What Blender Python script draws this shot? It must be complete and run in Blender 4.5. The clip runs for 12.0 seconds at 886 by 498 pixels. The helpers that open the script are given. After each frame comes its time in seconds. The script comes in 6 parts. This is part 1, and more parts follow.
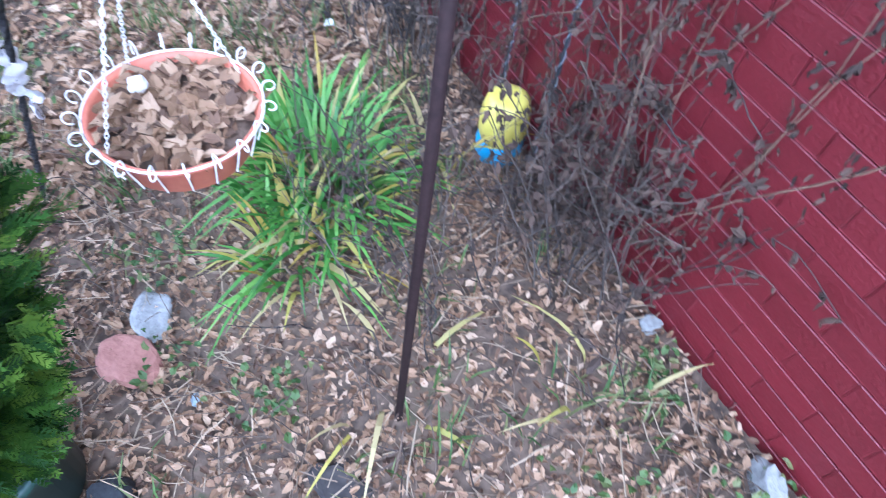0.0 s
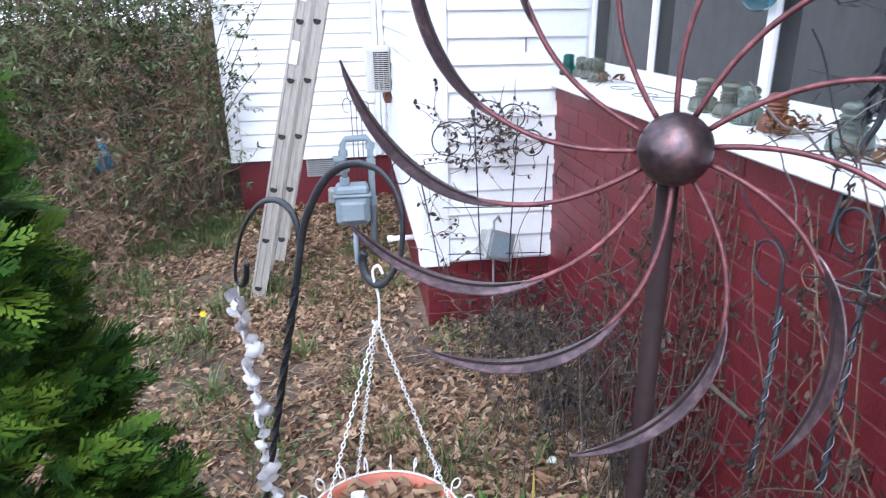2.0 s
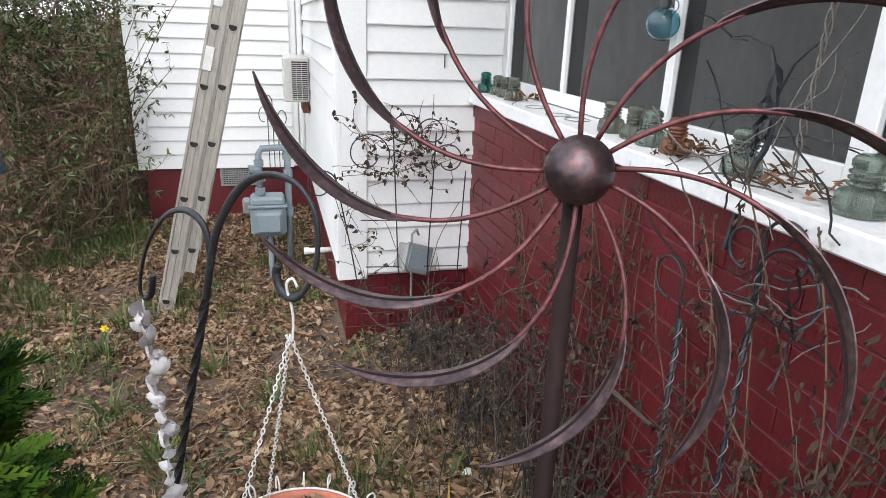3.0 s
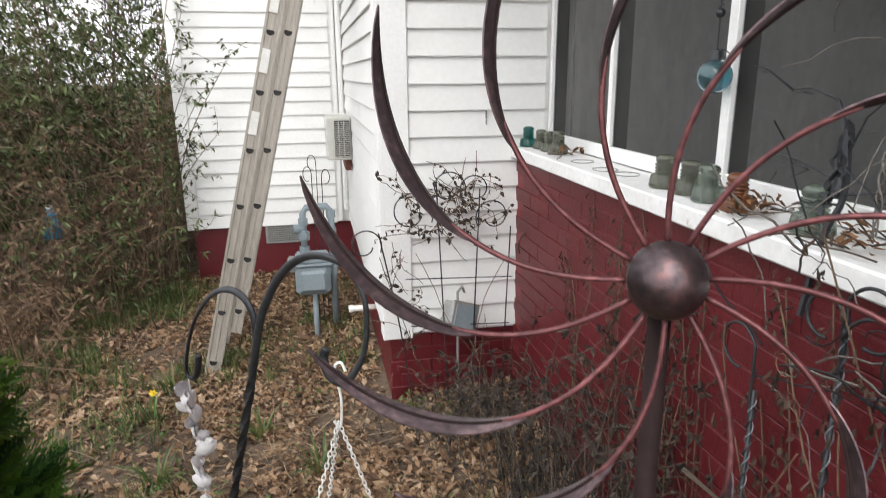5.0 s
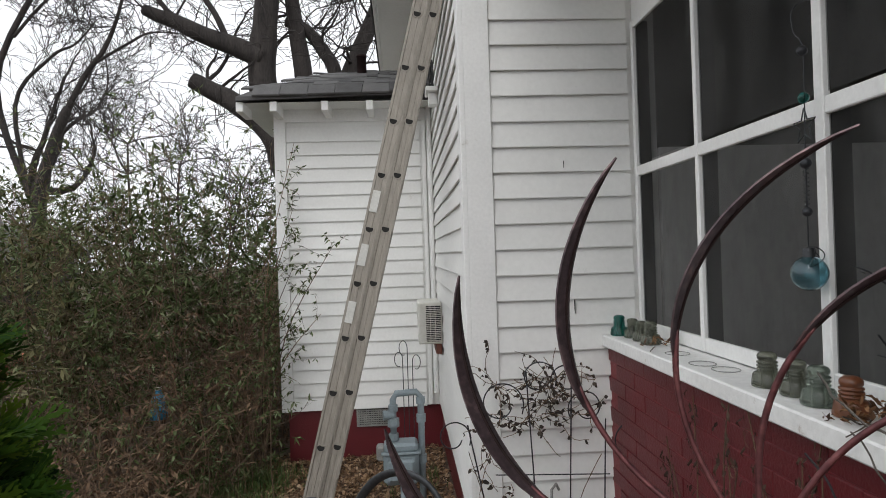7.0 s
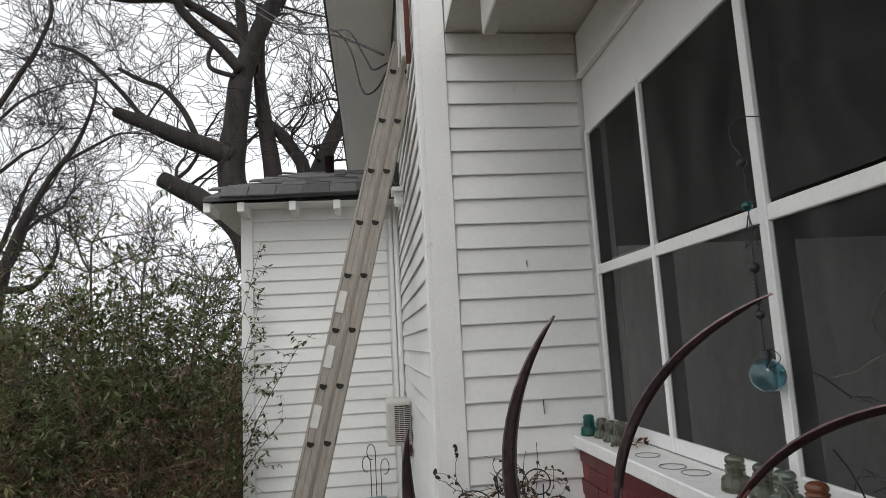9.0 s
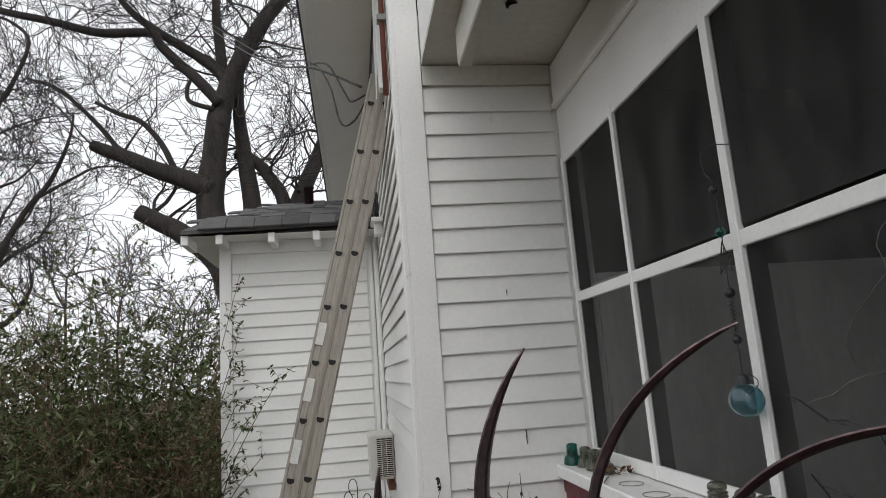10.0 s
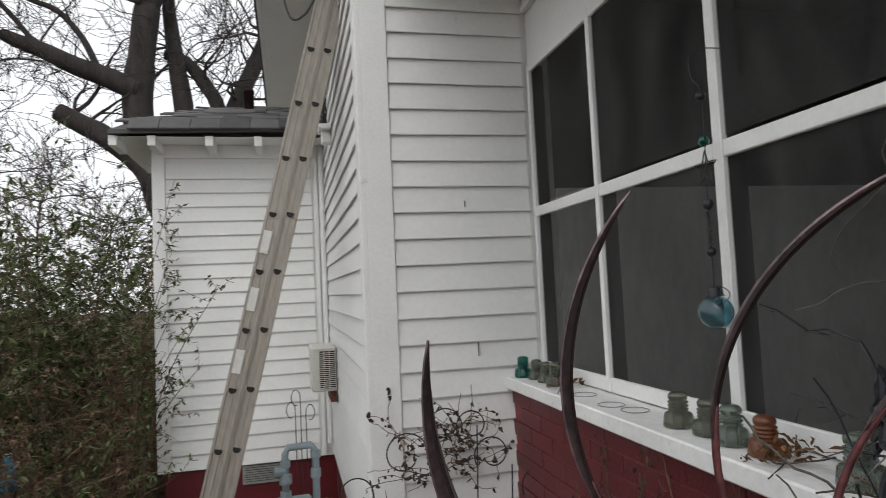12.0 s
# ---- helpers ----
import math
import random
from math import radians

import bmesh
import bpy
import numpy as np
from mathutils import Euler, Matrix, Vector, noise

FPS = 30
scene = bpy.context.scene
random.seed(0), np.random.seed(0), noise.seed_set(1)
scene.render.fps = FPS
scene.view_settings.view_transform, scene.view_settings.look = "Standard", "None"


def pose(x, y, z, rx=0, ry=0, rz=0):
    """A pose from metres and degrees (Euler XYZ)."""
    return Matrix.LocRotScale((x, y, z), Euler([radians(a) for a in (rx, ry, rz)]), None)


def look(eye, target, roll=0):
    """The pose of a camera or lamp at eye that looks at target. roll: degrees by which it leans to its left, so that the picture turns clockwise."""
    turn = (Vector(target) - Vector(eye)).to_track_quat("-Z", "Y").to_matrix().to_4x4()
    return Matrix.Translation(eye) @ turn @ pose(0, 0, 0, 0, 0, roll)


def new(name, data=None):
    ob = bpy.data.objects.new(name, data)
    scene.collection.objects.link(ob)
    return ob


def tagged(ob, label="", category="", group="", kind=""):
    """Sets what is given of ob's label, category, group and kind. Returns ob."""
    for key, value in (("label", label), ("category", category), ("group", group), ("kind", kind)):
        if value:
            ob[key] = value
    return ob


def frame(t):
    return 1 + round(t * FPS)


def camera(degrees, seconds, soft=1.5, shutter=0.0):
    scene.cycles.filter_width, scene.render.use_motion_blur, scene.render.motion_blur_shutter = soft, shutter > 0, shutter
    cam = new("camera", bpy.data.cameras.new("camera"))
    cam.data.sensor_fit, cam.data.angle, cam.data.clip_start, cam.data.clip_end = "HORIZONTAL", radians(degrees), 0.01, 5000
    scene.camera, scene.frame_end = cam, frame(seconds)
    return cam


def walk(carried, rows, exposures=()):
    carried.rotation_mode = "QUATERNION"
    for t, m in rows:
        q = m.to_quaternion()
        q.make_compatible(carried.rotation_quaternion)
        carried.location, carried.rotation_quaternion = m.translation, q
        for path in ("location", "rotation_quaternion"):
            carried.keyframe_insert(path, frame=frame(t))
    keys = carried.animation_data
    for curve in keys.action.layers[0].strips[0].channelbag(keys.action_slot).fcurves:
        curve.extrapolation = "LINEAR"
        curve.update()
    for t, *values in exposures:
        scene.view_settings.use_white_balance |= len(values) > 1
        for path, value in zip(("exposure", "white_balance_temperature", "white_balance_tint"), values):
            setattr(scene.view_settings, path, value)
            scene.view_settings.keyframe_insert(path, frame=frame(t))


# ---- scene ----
cam = camera(68.7, 12.0, 0.65, 0.2)
PATH = [
    (0, (-1.1, -0.08, 1.515), (-0.437, 0.835, -0.135), 9.5),
    (0.5, (-1.079, -0.108, 1.516), (-0.701, 1.213, 0.063), 3.5),
    (1, (-1.069, -0.093, 1.538), (-0.894, 1.475, 0.309), 1.3),
    (1.5, (-1.062, -0.089, 1.545), (-0.925, 1.668, 0.6), -1.0),
    (2, (-1.058, -0.095, 1.562), (-0.807, 1.764, 0.866), -0.9),
    (2.5, (-1.06, -0.116, 1.575), (-0.559, 1.716, 0.951), 1.8),
    (2.7, (-1.055, -0.108, 1.57), (-0.545, 1.712, 0.916), 2.2),
    (4.3, (-1.053, -0.089, 1.558), (-0.675, 1.761, 0.899), 1.4),
    (4.5, (-1.042, -0.071, 1.554), (-0.604, 1.756, 0.87), 0.7),
    (5, (-1.056, -0.033, 1.598), (-0.676, 1.859, 1.075), -0.5),
    (5.5, (-1.047, -0.023, 1.622), (-0.824, 1.934, 1.28), -4.1),
    (6, (-1.041, -0.037, 1.628), (-0.896, 1.939, 1.356), -4.0),
    (6.5, (-1.051, -0.034, 1.657), (-0.942, 1.961, 1.563), -3.7),
    (7, (-1.047, -0.048, 1.662), (-0.921, 1.948, 1.675), -1.8),
    (8.8, (-1.022, -0.064, 1.711), (-0.81, 1.901, 2.013), -3.1),
    (9, (-1.029, -0.067, 1.709), (-0.801, 1.9, 1.994), -3.1),
    (9.5, (-1.018, -0.069, 1.72), (-0.747, 1.874, 2.108), -4.2),
    (10, (-1.019, -0.067, 1.712), (-0.731, 1.877, 2.081), -4.3),
    (10.5, (-1.015, -0.052, 1.71), (-0.708, 1.9, 2.018), -3.8),
    (11, (-1.018, -0.063, 1.726), (-0.692, 1.866, 2.14), -2.3),
    (11.5, (-1.059, -0.027, 1.699), (-0.81, 1.948, 1.888), -2.0),
    (12, (-1.085, 0.064, 1.675), (-0.616, 2.004, 1.797), -2.7),
]
EXPOSURE = [(0, 2.55, 4550, 17), (0.5, 2.75, 4550, 16), (1, 2.8, 4750, 20), (1.5, 2.5, 4950, 18), (2, 1.8, 5350, 15), (2.5, 1.3, 5800, 12), (4.5, 1.25, 6450, 11), (5, 1.2, 6450, 11), (5.5, 1.03, 6400, 10), (6, 0.7, 6300, 10), (6.5, 0.42, 6350, 10), (7, 0.27, 6400, 10), (9, 0.12, 6450, 10), (10.5, 0.05, 6450, 10), (12, 0.15, 6450, 10)]
walk(cam, [(t, look(eye, target, roll)) for t, eye, target, roll in PATH], EXPOSURE)

# ---- world and sun: a white overcast sky ----
world = bpy.data.worlds.new("overcast")
scene.world = world
world.use_nodes = True
wn, wl = world.node_tree.nodes, world.node_tree.links
wn.clear()
w_out = wn.new("ShaderNodeOutputWorld")
w_bg = wn.new("ShaderNodeBackground")
w_sky = wn.new("ShaderNodeTexSky")
w_sky.sky_type = "NISHITA"
w_sky.sun_disc = False
w_sky.sun_elevation, w_sky.sun_rotation = radians(48), radians(200)
w_sky.dust_density, w_sky.air_density = 4.0, 1.0
w_hsv = wn.new("ShaderNodeHueSaturation")
w_hsv.inputs["Saturation"].default_value = 0.12
w_cloud = wn.new("ShaderNodeTexNoise")
w_cloud.inputs["Scale"].default_value = 2.6
w_cloud.inputs["Detail"].default_value = 5.0
w_mix = wn.new("ShaderNodeMix")
w_mix.data_type = "RGBA"
w_mix.inputs[6].default_value = (7.6, 7.8, 8.2, 1)
w_mix.inputs[7].default_value = (10.5, 10.6, 10.8, 1)
w_half = wn.new("ShaderNodeMix")
w_half.data_type = "RGBA"
w_half.inputs[0].default_value = 0.75
w_bg.inputs["Strength"].default_value = 0.125
wl.new(w_cloud.outputs["Fac"], w_mix.inputs[0])
wl.new(w_sky.outputs[0], w_hsv.inputs["Color"])
wl.new(w_hsv.outputs[0], w_half.inputs[6])
wl.new(w_mix.outputs[2], w_half.inputs[7])
wl.new(w_half.outputs[2], w_bg.inputs["Color"])
wl.new(w_bg.outputs[0], w_out.inputs["Surface"])
sun = new("sun", bpy.data.lights.new("sun", "SUN"))
sun.data.energy, sun.data.angle, sun.data.color = 0.5, radians(40), (1.0, 0.97, 0.93)
sun.matrix_world = look((-4, -8, 12), (0, 2, 0))


# ---- materials ----
def material(name, low, high, rough=0.7, scale=8.0, fine=60.0, bump=0.15, metal=0.0, pick="noise", spec=0.5, stretch=(1, 1, 1), dirt=None, dirt_scale=3.0, dirt_at=0.62, spread=0.0):
    """Two-scale noise between two base colours, with optional stains and variation from piece to piece."""
    m = bpy.data.materials.new(name)
    m.use_nodes = True
    nt = m.node_tree
    n, l = nt.nodes, nt.links
    b = n["Principled BSDF"]
    b.inputs["Roughness"].default_value = rough
    b.inputs["Metallic"].default_value = metal
    b.inputs["Specular IOR Level"].default_value = spec
    co = n.new("ShaderNodeTexCoord")
    mp = n.new("ShaderNodeMapping")
    mp.inputs["Scale"].default_value = stretch
    l.new(co.outputs["Object"], mp.inputs["Vector"])
    if pick == "object":
        shift = n.new("ShaderNodeMath")
        shift.operation = "MULTIPLY"
        shift.inputs[1].default_value = 37.0
        l.new(n.new("ShaderNodeObjectInfo").outputs["Random"], shift.inputs[0])
        l.new(shift.outputs[0], mp.inputs["Location"])
    big, small = n.new("ShaderNodeTexNoise"), n.new("ShaderNodeTexNoise")
    big.inputs["Scale"].default_value, small.inputs["Scale"].default_value = scale, fine
    big.inputs["Detail"].default_value, small.inputs["Detail"].default_value = 4.0, 6.0
    l.new(mp.outputs[0], big.inputs["Vector"])
    l.new(mp.outputs[0], small.inputs["Vector"])
    add = n.new("ShaderNodeMath")
    add.operation = "MULTIPLY_ADD"
    add.inputs[1].default_value = 0.5
    l.new(small.outputs["Fac"], add.inputs[0])
    half = n.new("ShaderNodeMath")
    half.operation = "MULTIPLY"
    half.inputs[1].default_value = 0.5
    l.new(big.outputs["Fac"], half.inputs[0])
    l.new(half.outputs[0], add.inputs[2])
    fac = add.outputs[0]
    rnd = None
    if pick == "island":
        rnd = n.new("ShaderNodeNewGeometry").outputs["Random Per Island"]
    elif pick == "object":
        rnd = n.new("ShaderNodeObjectInfo").outputs["Random"]
    ramp = n.new("ShaderNodeMapRange")
    ramp.inputs["From Min"].default_value, ramp.inputs["From Max"].default_value = 0.3, 0.7
    l.new(fac, ramp.inputs["Value"])
    fac = ramp.outputs[0]
    if rnd is not None:
        mx = n.new("ShaderNodeMix")
        mx.inputs[0].default_value = spread or 0.7
        l.new(fac, mx.inputs[2])
        l.new(rnd, mx.inputs[3])
        fac = mx.outputs[0]
    col = n.new("ShaderNodeValToRGB")
    stops = [low, high] if not isinstance(low, list) else low
    while len(col.color_ramp.elements) < len(stops):
        col.color_ramp.elements.new(0.5)
    for i, c in enumerate(stops):
        col.color_ramp.elements[i].position = i / (len(stops) - 1)
        col.color_ramp.elements[i].color = (*c, 1)
    l.new(fac, col.inputs[0])
    colour = col.outputs[0]
    if dirt:
        dn = n.new("ShaderNodeTexNoise")
        dn.inputs["Scale"].default_value, dn.inputs["Detail"].default_value, dn.inputs["Roughness"].default_value = dirt_scale, 9.0, 0.7
        l.new(mp.outputs[0], dn.inputs["Vector"])
        dm = n.new("ShaderNodeMapRange")
        dm.inputs["From Min"].default_value, dm.inputs["From Max"].default_value = dirt_at, dirt_at + 0.12
        l.new(dn.outputs["Fac"], dm.inputs["Value"])
        dx = n.new("ShaderNodeMix")
        dx.data_type = "RGBA"
        dx.inputs[7].default_value = (*dirt, 1)
        l.new(dm.outputs[0], dx.inputs[0])
        l.new(colour, dx.inputs[6])
        colour = dx.outputs[2]
    l.new(colour, b.inputs["Base Color"])
    if bump:
        bp = n.new("ShaderNodeBump")
        bp.inputs["Strength"].default_value, bp.inputs["Distance"].default_value = bump, 0.01
        l.new(add.outputs[0], bp.inputs["Height"])
        l.new(bp.outputs[0], b.inputs["Normal"])
    return m


def leafy(m, amount=0.25):
    """Lets some light through thin leaves."""
    nt = m.node_tree
    b = nt.nodes["Principled BSDF"]
    tr = nt.nodes.new("ShaderNodeBsdfTranslucent")
    src = b.inputs["Base Color"].links[0].from_socket
    nt.links.new(src, tr.inputs["Color"])
    mx = nt.nodes.new("ShaderNodeMixShader")
    mx.inputs[0].default_value = amount
    nt.links.new(b.outputs[0], mx.inputs[1])
    nt.links.new(tr.outputs[0], mx.inputs[2])
    nt.links.new(mx.outputs[0], nt.nodes["Material Output"].inputs["Surface"])
    return m


WHITE = material("white_house_paint", (0.68, 0.68, 0.655), (0.81, 0.81, 0.785), 0.55, 2.5, 45, 0.12, dirt=(0.5, 0.49, 0.44), dirt_scale=5, dirt_at=0.63, pick="object", spread=0.35)
TRIM = material("white_trim_paint", (0.71, 0.71, 0.69), (0.83, 0.83, 0.81), 0.5, 4, 70, 0.15, dirt=(0.5, 0.48, 0.43), dirt_scale=11, dirt_at=0.66)
SILL = material("peeling_white_paint", (0.66, 0.66, 0.64), (0.84, 0.84, 0.82), 0.6, 5, 50, 0.5, dirt=(0.33, 0.28, 0.21), dirt_scale=13, dirt_at=0.63)
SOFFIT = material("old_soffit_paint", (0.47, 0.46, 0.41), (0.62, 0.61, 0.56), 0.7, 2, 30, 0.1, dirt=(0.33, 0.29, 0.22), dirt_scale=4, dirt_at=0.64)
EAVE = material("pale_cream_soffit_paint", (0.74, 0.73, 0.69), (0.84, 0.83, 0.8), 0.6, 2, 30, 0.08, dirt=(0.55, 0.52, 0.45), dirt_scale=5, dirt_at=0.68)
RED = material("red_painted_brick", (0.08, 0.0044, 0.0074), (0.118, 0.0075, 0.0118), 0.5, 6, 90, 0.5, pick="object", spread=0.5, dirt=(0.085, 0.012, 0.014), dirt_scale=9, dirt_at=0.62)
MORTAR = material("red_painted_mortar", (0.15, 0.02, 0.025), (0.24, 0.045, 0.05), 0.6, 20, 120, 0.5)
SHINGLE = material("dark_asphalt_shingle", (0.03, 0.03, 0.031), (0.14, 0.137, 0.135), 0.95, 10, 300, 0.8, pick="object", spread=0.6)
ALU = material("weathered_ladder_rail", (0.24, 0.218, 0.187), (0.38, 0.348, 0.3), 0.55, 3, 40, 0.08, metal=0.1, stretch=(1, 1, 0.3), dirt=(0.25, 0.2, 0.14), dirt_scale=6, dirt_at=0.63)
DARK = material("dark_hollow", (0.008, 0.008, 0.008), (0.02, 0.018, 0.016), 0.9, 10, 60, 0)
LABEL = material("faded_white_label", (0.5, 0.5, 0.47), (0.68, 0.67, 0.63), 0.6, 30, 90, 0.02)
RUSTRED = material("red_rusted_steel", [(0.05, 0.02, 0.021), (0.125, 0.043, 0.045), (0.26, 0.095, 0.092)], None, 0.42, 30, 150, 0.15, metal=0.55)
BLADEM = material("dark_purple_rusted_steel", [(0.04, 0.028, 0.032), (0.1, 0.07, 0.075), (0.25, 0.165, 0.165)], None, 0.36, 30, 150, 0.15, metal=0.6)
RUST = material("rusty_copper_steel", [(0.045, 0.036, 0.04), (0.1, 0.074, 0.077), (0.2, 0.105, 0.1)], None, 0.36, 25, 140, 0.12, metal=0.85)
POLE = material("brown_enamel_steel", (0.013, 0.008, 0.0075), (0.03, 0.017, 0.016), 0.7, 12, 90, 0.2, spec=0.12)
IRON = material("black_wrought_iron", (0.012, 0.013, 0.016), (0.035, 0.037, 0.042), 0.45, 20, 120, 0.2, metal=0.3)
STEEL = material("grey_painted_iron", (0.018, 0.02, 0.023), (0.05, 0.053, 0.057), 0.5, 20, 120, 0.2, metal=0.3)
METER = material("grey_meter_paint", (0.17, 0.21, 0.23), (0.25, 0.3, 0.32), 0.5, 10, 90, 0.15, dirt=(0.12, 0.13, 0.13), dirt_scale=14)
CREAM = material("cream_appliance", (0.55, 0.54, 0.48), (0.66, 0.65, 0.6), 0.5, 8, 60, 0.05)
VENTM = material("galvanised_vent", (0.22, 0.22, 0.21), (0.36, 0.36, 0.34), 0.6, 20, 100, 0.1, metal=0.3)
TERRA = material("orange_plastic_pot", (0.42, 0.12, 0.065), (0.52, 0.17, 0.1), 0.5, 8, 60, 0.08, dirt=(0.3, 0.12, 0.08), dirt_scale=9)
WIRE = material("white_coated_wire", (0.62, 0.62, 0.58), (0.78, 0.78, 0.75), 0.5, 30, 100, 0.05)
SHELL = material("sea_shell", [(0.42, 0.39, 0.43), (0.72, 0.69, 0.69), (0.84, 0.82, 0.81)], None, 0.5, 40, 120, 0.2, pick="object", spread=0.5)
BARK = material("grey_brown_bark", (0.012, 0.01, 0.0095), (0.058, 0.049, 0.044), 0.95, 6, 40, 0.8, stretch=(1, 1, 0.25))
TWIG = material("thin_brown_twig", (0.01, 0.006, 0.004), (0.21, 0.135, 0.08), 0.9, 20, 80, 0.2, pick="island")
DEAD = material("dead_grey_stem", (0.008, 0.006, 0.005), (0.12, 0.093, 0.07), 0.95, 20, 80, 0.2, pick="island")
VINE = leafy(material("dead_vine_leaf", (0.01, 0.0065, 0.0045), (0.1, 0.062, 0.04), 0.9, 20, 80, 0.2, pick="island"), 0.2)
LITTER = leafy(material("fallen_leaf", [(0.045, 0.026, 0.016), (0.12, 0.066, 0.035), (0.23, 0.135, 0.07), (0.34, 0.22, 0.127), (0.46, 0.345, 0.235)], None, 0.8, 20, 90, 0.2, pick="island", spread=0.85), 0.15)
SOIL = material("leafy_soil", [(0.02, 0.015, 0.011), (0.065, 0.045, 0.03), (0.13, 0.09, 0.06), (0.055, 0.058, 0.025)], None, 0.95, 4, 38, 0.9)
GRASS = leafy(material("winter_grass", [(0.03, 0.07, 0.014), (0.075, 0.125, 0.027), (0.18, 0.17, 0.065)], None, 0.6, 10, 60, 0, pick="island", spread=0.9), 0.3)
LILY = leafy(material("green_strap_leaf", [(0.035, 0.12, 0.015), (0.08, 0.23, 0.03), (0.18, 0.35, 0.06)], None, 0.45, 10, 60, 0, pick="island", spread=0.9), 0.3)
YELLOWED = leafy(material("yellowed_strap_leaf", [(0.34, 0.22, 0.03), (0.36, 0.34, 0.06), (0.4, 0.32, 0.16)], None, 0.6, 10, 60, 0, pick="island", spread=0.9), 0.3)
THUJA = leafy(material("arborvitae_spray", [(0.008, 0.024, 0.006), (0.03, 0.078, 0.012), (0.07, 0.145, 0.016), (0.17, 0.25, 0.026)], None, 0.65, 8, 60, 0, pick="island", spread=0.85, spec=0.15), 0.25)
PRIVET = leafy(material("dull_green_leaf", [(0.012, 0.018, 0.006), (0.05, 0.068, 0.022), (0.105, 0.13, 0.052), (0.25, 0.3, 0.17)], None, 0.75, 8, 60, 0, pick="island", spread=0.8, spec=0.12), 0.33)
GREENPOT = material("dark_green_plastic", (0.006, 0.024, 0.018), (0.012, 0.042, 0.03), 0.5, 10, 60, 0.05)
STONE = material("grey_field_stone", (0.13, 0.13, 0.12), (0.33, 0.33, 0.31), 0.9, 12, 70, 0.7)
REDSTONE = material("red_brick_piece", (0.2, 0.085, 0.06), (0.33, 0.16, 0.12), 0.9, 12, 70, 0.7)
YELLOW = material("yellow_glazed_clay", (0.5, 0.42, 0.05), (0.62, 0.55, 0.12), 0.4, 10, 60, 0.1, dirt=(0.22, 0.15, 0.04), dirt_scale=14, dirt_at=0.58)
BLUE = material("blue_glazed_clay", (0.03, 0.22, 0.42), (0.07, 0.35, 0.58), 0.4, 10, 60, 0.1)
ORANGE = material("brown_glazed_ceramic", (0.085, 0.03, 0.013), (0.16, 0.055, 0.022), 0.35, 10, 60, 0.08)
CABLE = material("black_cable", (0.012, 0.012, 0.012), (0.03, 0.03, 0.03), 0.6, 10, 60, 0)
REDPIPE = material("rust_red_pipe", (0.1, 0.032, 0.02), (0.2, 0.065, 0.04), 0.7, 12, 60, 0.3)
# the shade of the upper porch is put into this dark wall colour
INSIDE = material("shade_dark_porch_boards", (0.05, 0.048, 0.042), (0.1, 0.097, 0.085), 0.8, 3, 40, 0.1)
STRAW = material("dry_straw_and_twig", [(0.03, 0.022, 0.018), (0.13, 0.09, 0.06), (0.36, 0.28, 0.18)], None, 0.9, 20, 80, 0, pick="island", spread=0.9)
# ceiling colour carries the shade seen through the upper screens
DIMCEILING = material("shade_toned_ceiling", (0.02, 0.019, 0.017), (0.045, 0.042, 0.038), 0.8, 3, 40, 0.1)
# paled so that the lower porch looks lit through the screens
PORCHPALE = material("brightened_porch_boards", (0.55, 0.55, 0.53), (0.7, 0.69, 0.66), 0.6, 3, 40, 0.1)
# inner posts toned dark to hold the shade behind the screens
POSTM = material("shade_dark_post", (0.035, 0.034, 0.031), (0.06, 0.058, 0.053), 0.8, 4, 50, 0.05)
FARTREE = material("far_grey_twigs", (0.11, 0.1, 0.1), (0.2, 0.185, 0.18), 0.95, 3, 20, 0)


def glass(name, colour, rough=0.06, clear=0.78, wear=0.2):
    m = bpy.data.materials.new(name)
    m.use_nodes = True
    n, l = m.node_tree.nodes, m.node_tree.links
    b = n["Principled BSDF"]
    b.inputs["Base Color"].default_value = (*colour, 1)
    b.inputs["Transmission Weight"].default_value = clear
    b.inputs["IOR"].default_value = 1.45
    noise_n = n.new("ShaderNodeTexNoise")
    noise_n.inputs["Scale"].default_value = 30
    mr = n.new("ShaderNodeMapRange")
    mr.inputs["To Min"].default_value, mr.inputs["To Max"].default_value = rough, rough + wear
    l.new(noise_n.outputs["Fac"], mr.inputs["Value"])
    l.new(mr.outputs[0], b.inputs["Roughness"])
    return m


AQUA = glass("aqua_glass", (0.24, 0.29, 0.24), 0.06)
CLEAR = glass("dusty_clear_glass", (0.2, 0.21, 0.16), 0.06)
TEAL = glass("green_glass", (0.015, 0.16, 0.13))
BALL = glass("pale_blue_glass", (0.5, 0.74, 0.8), 0.0, 0.98, 0.03)


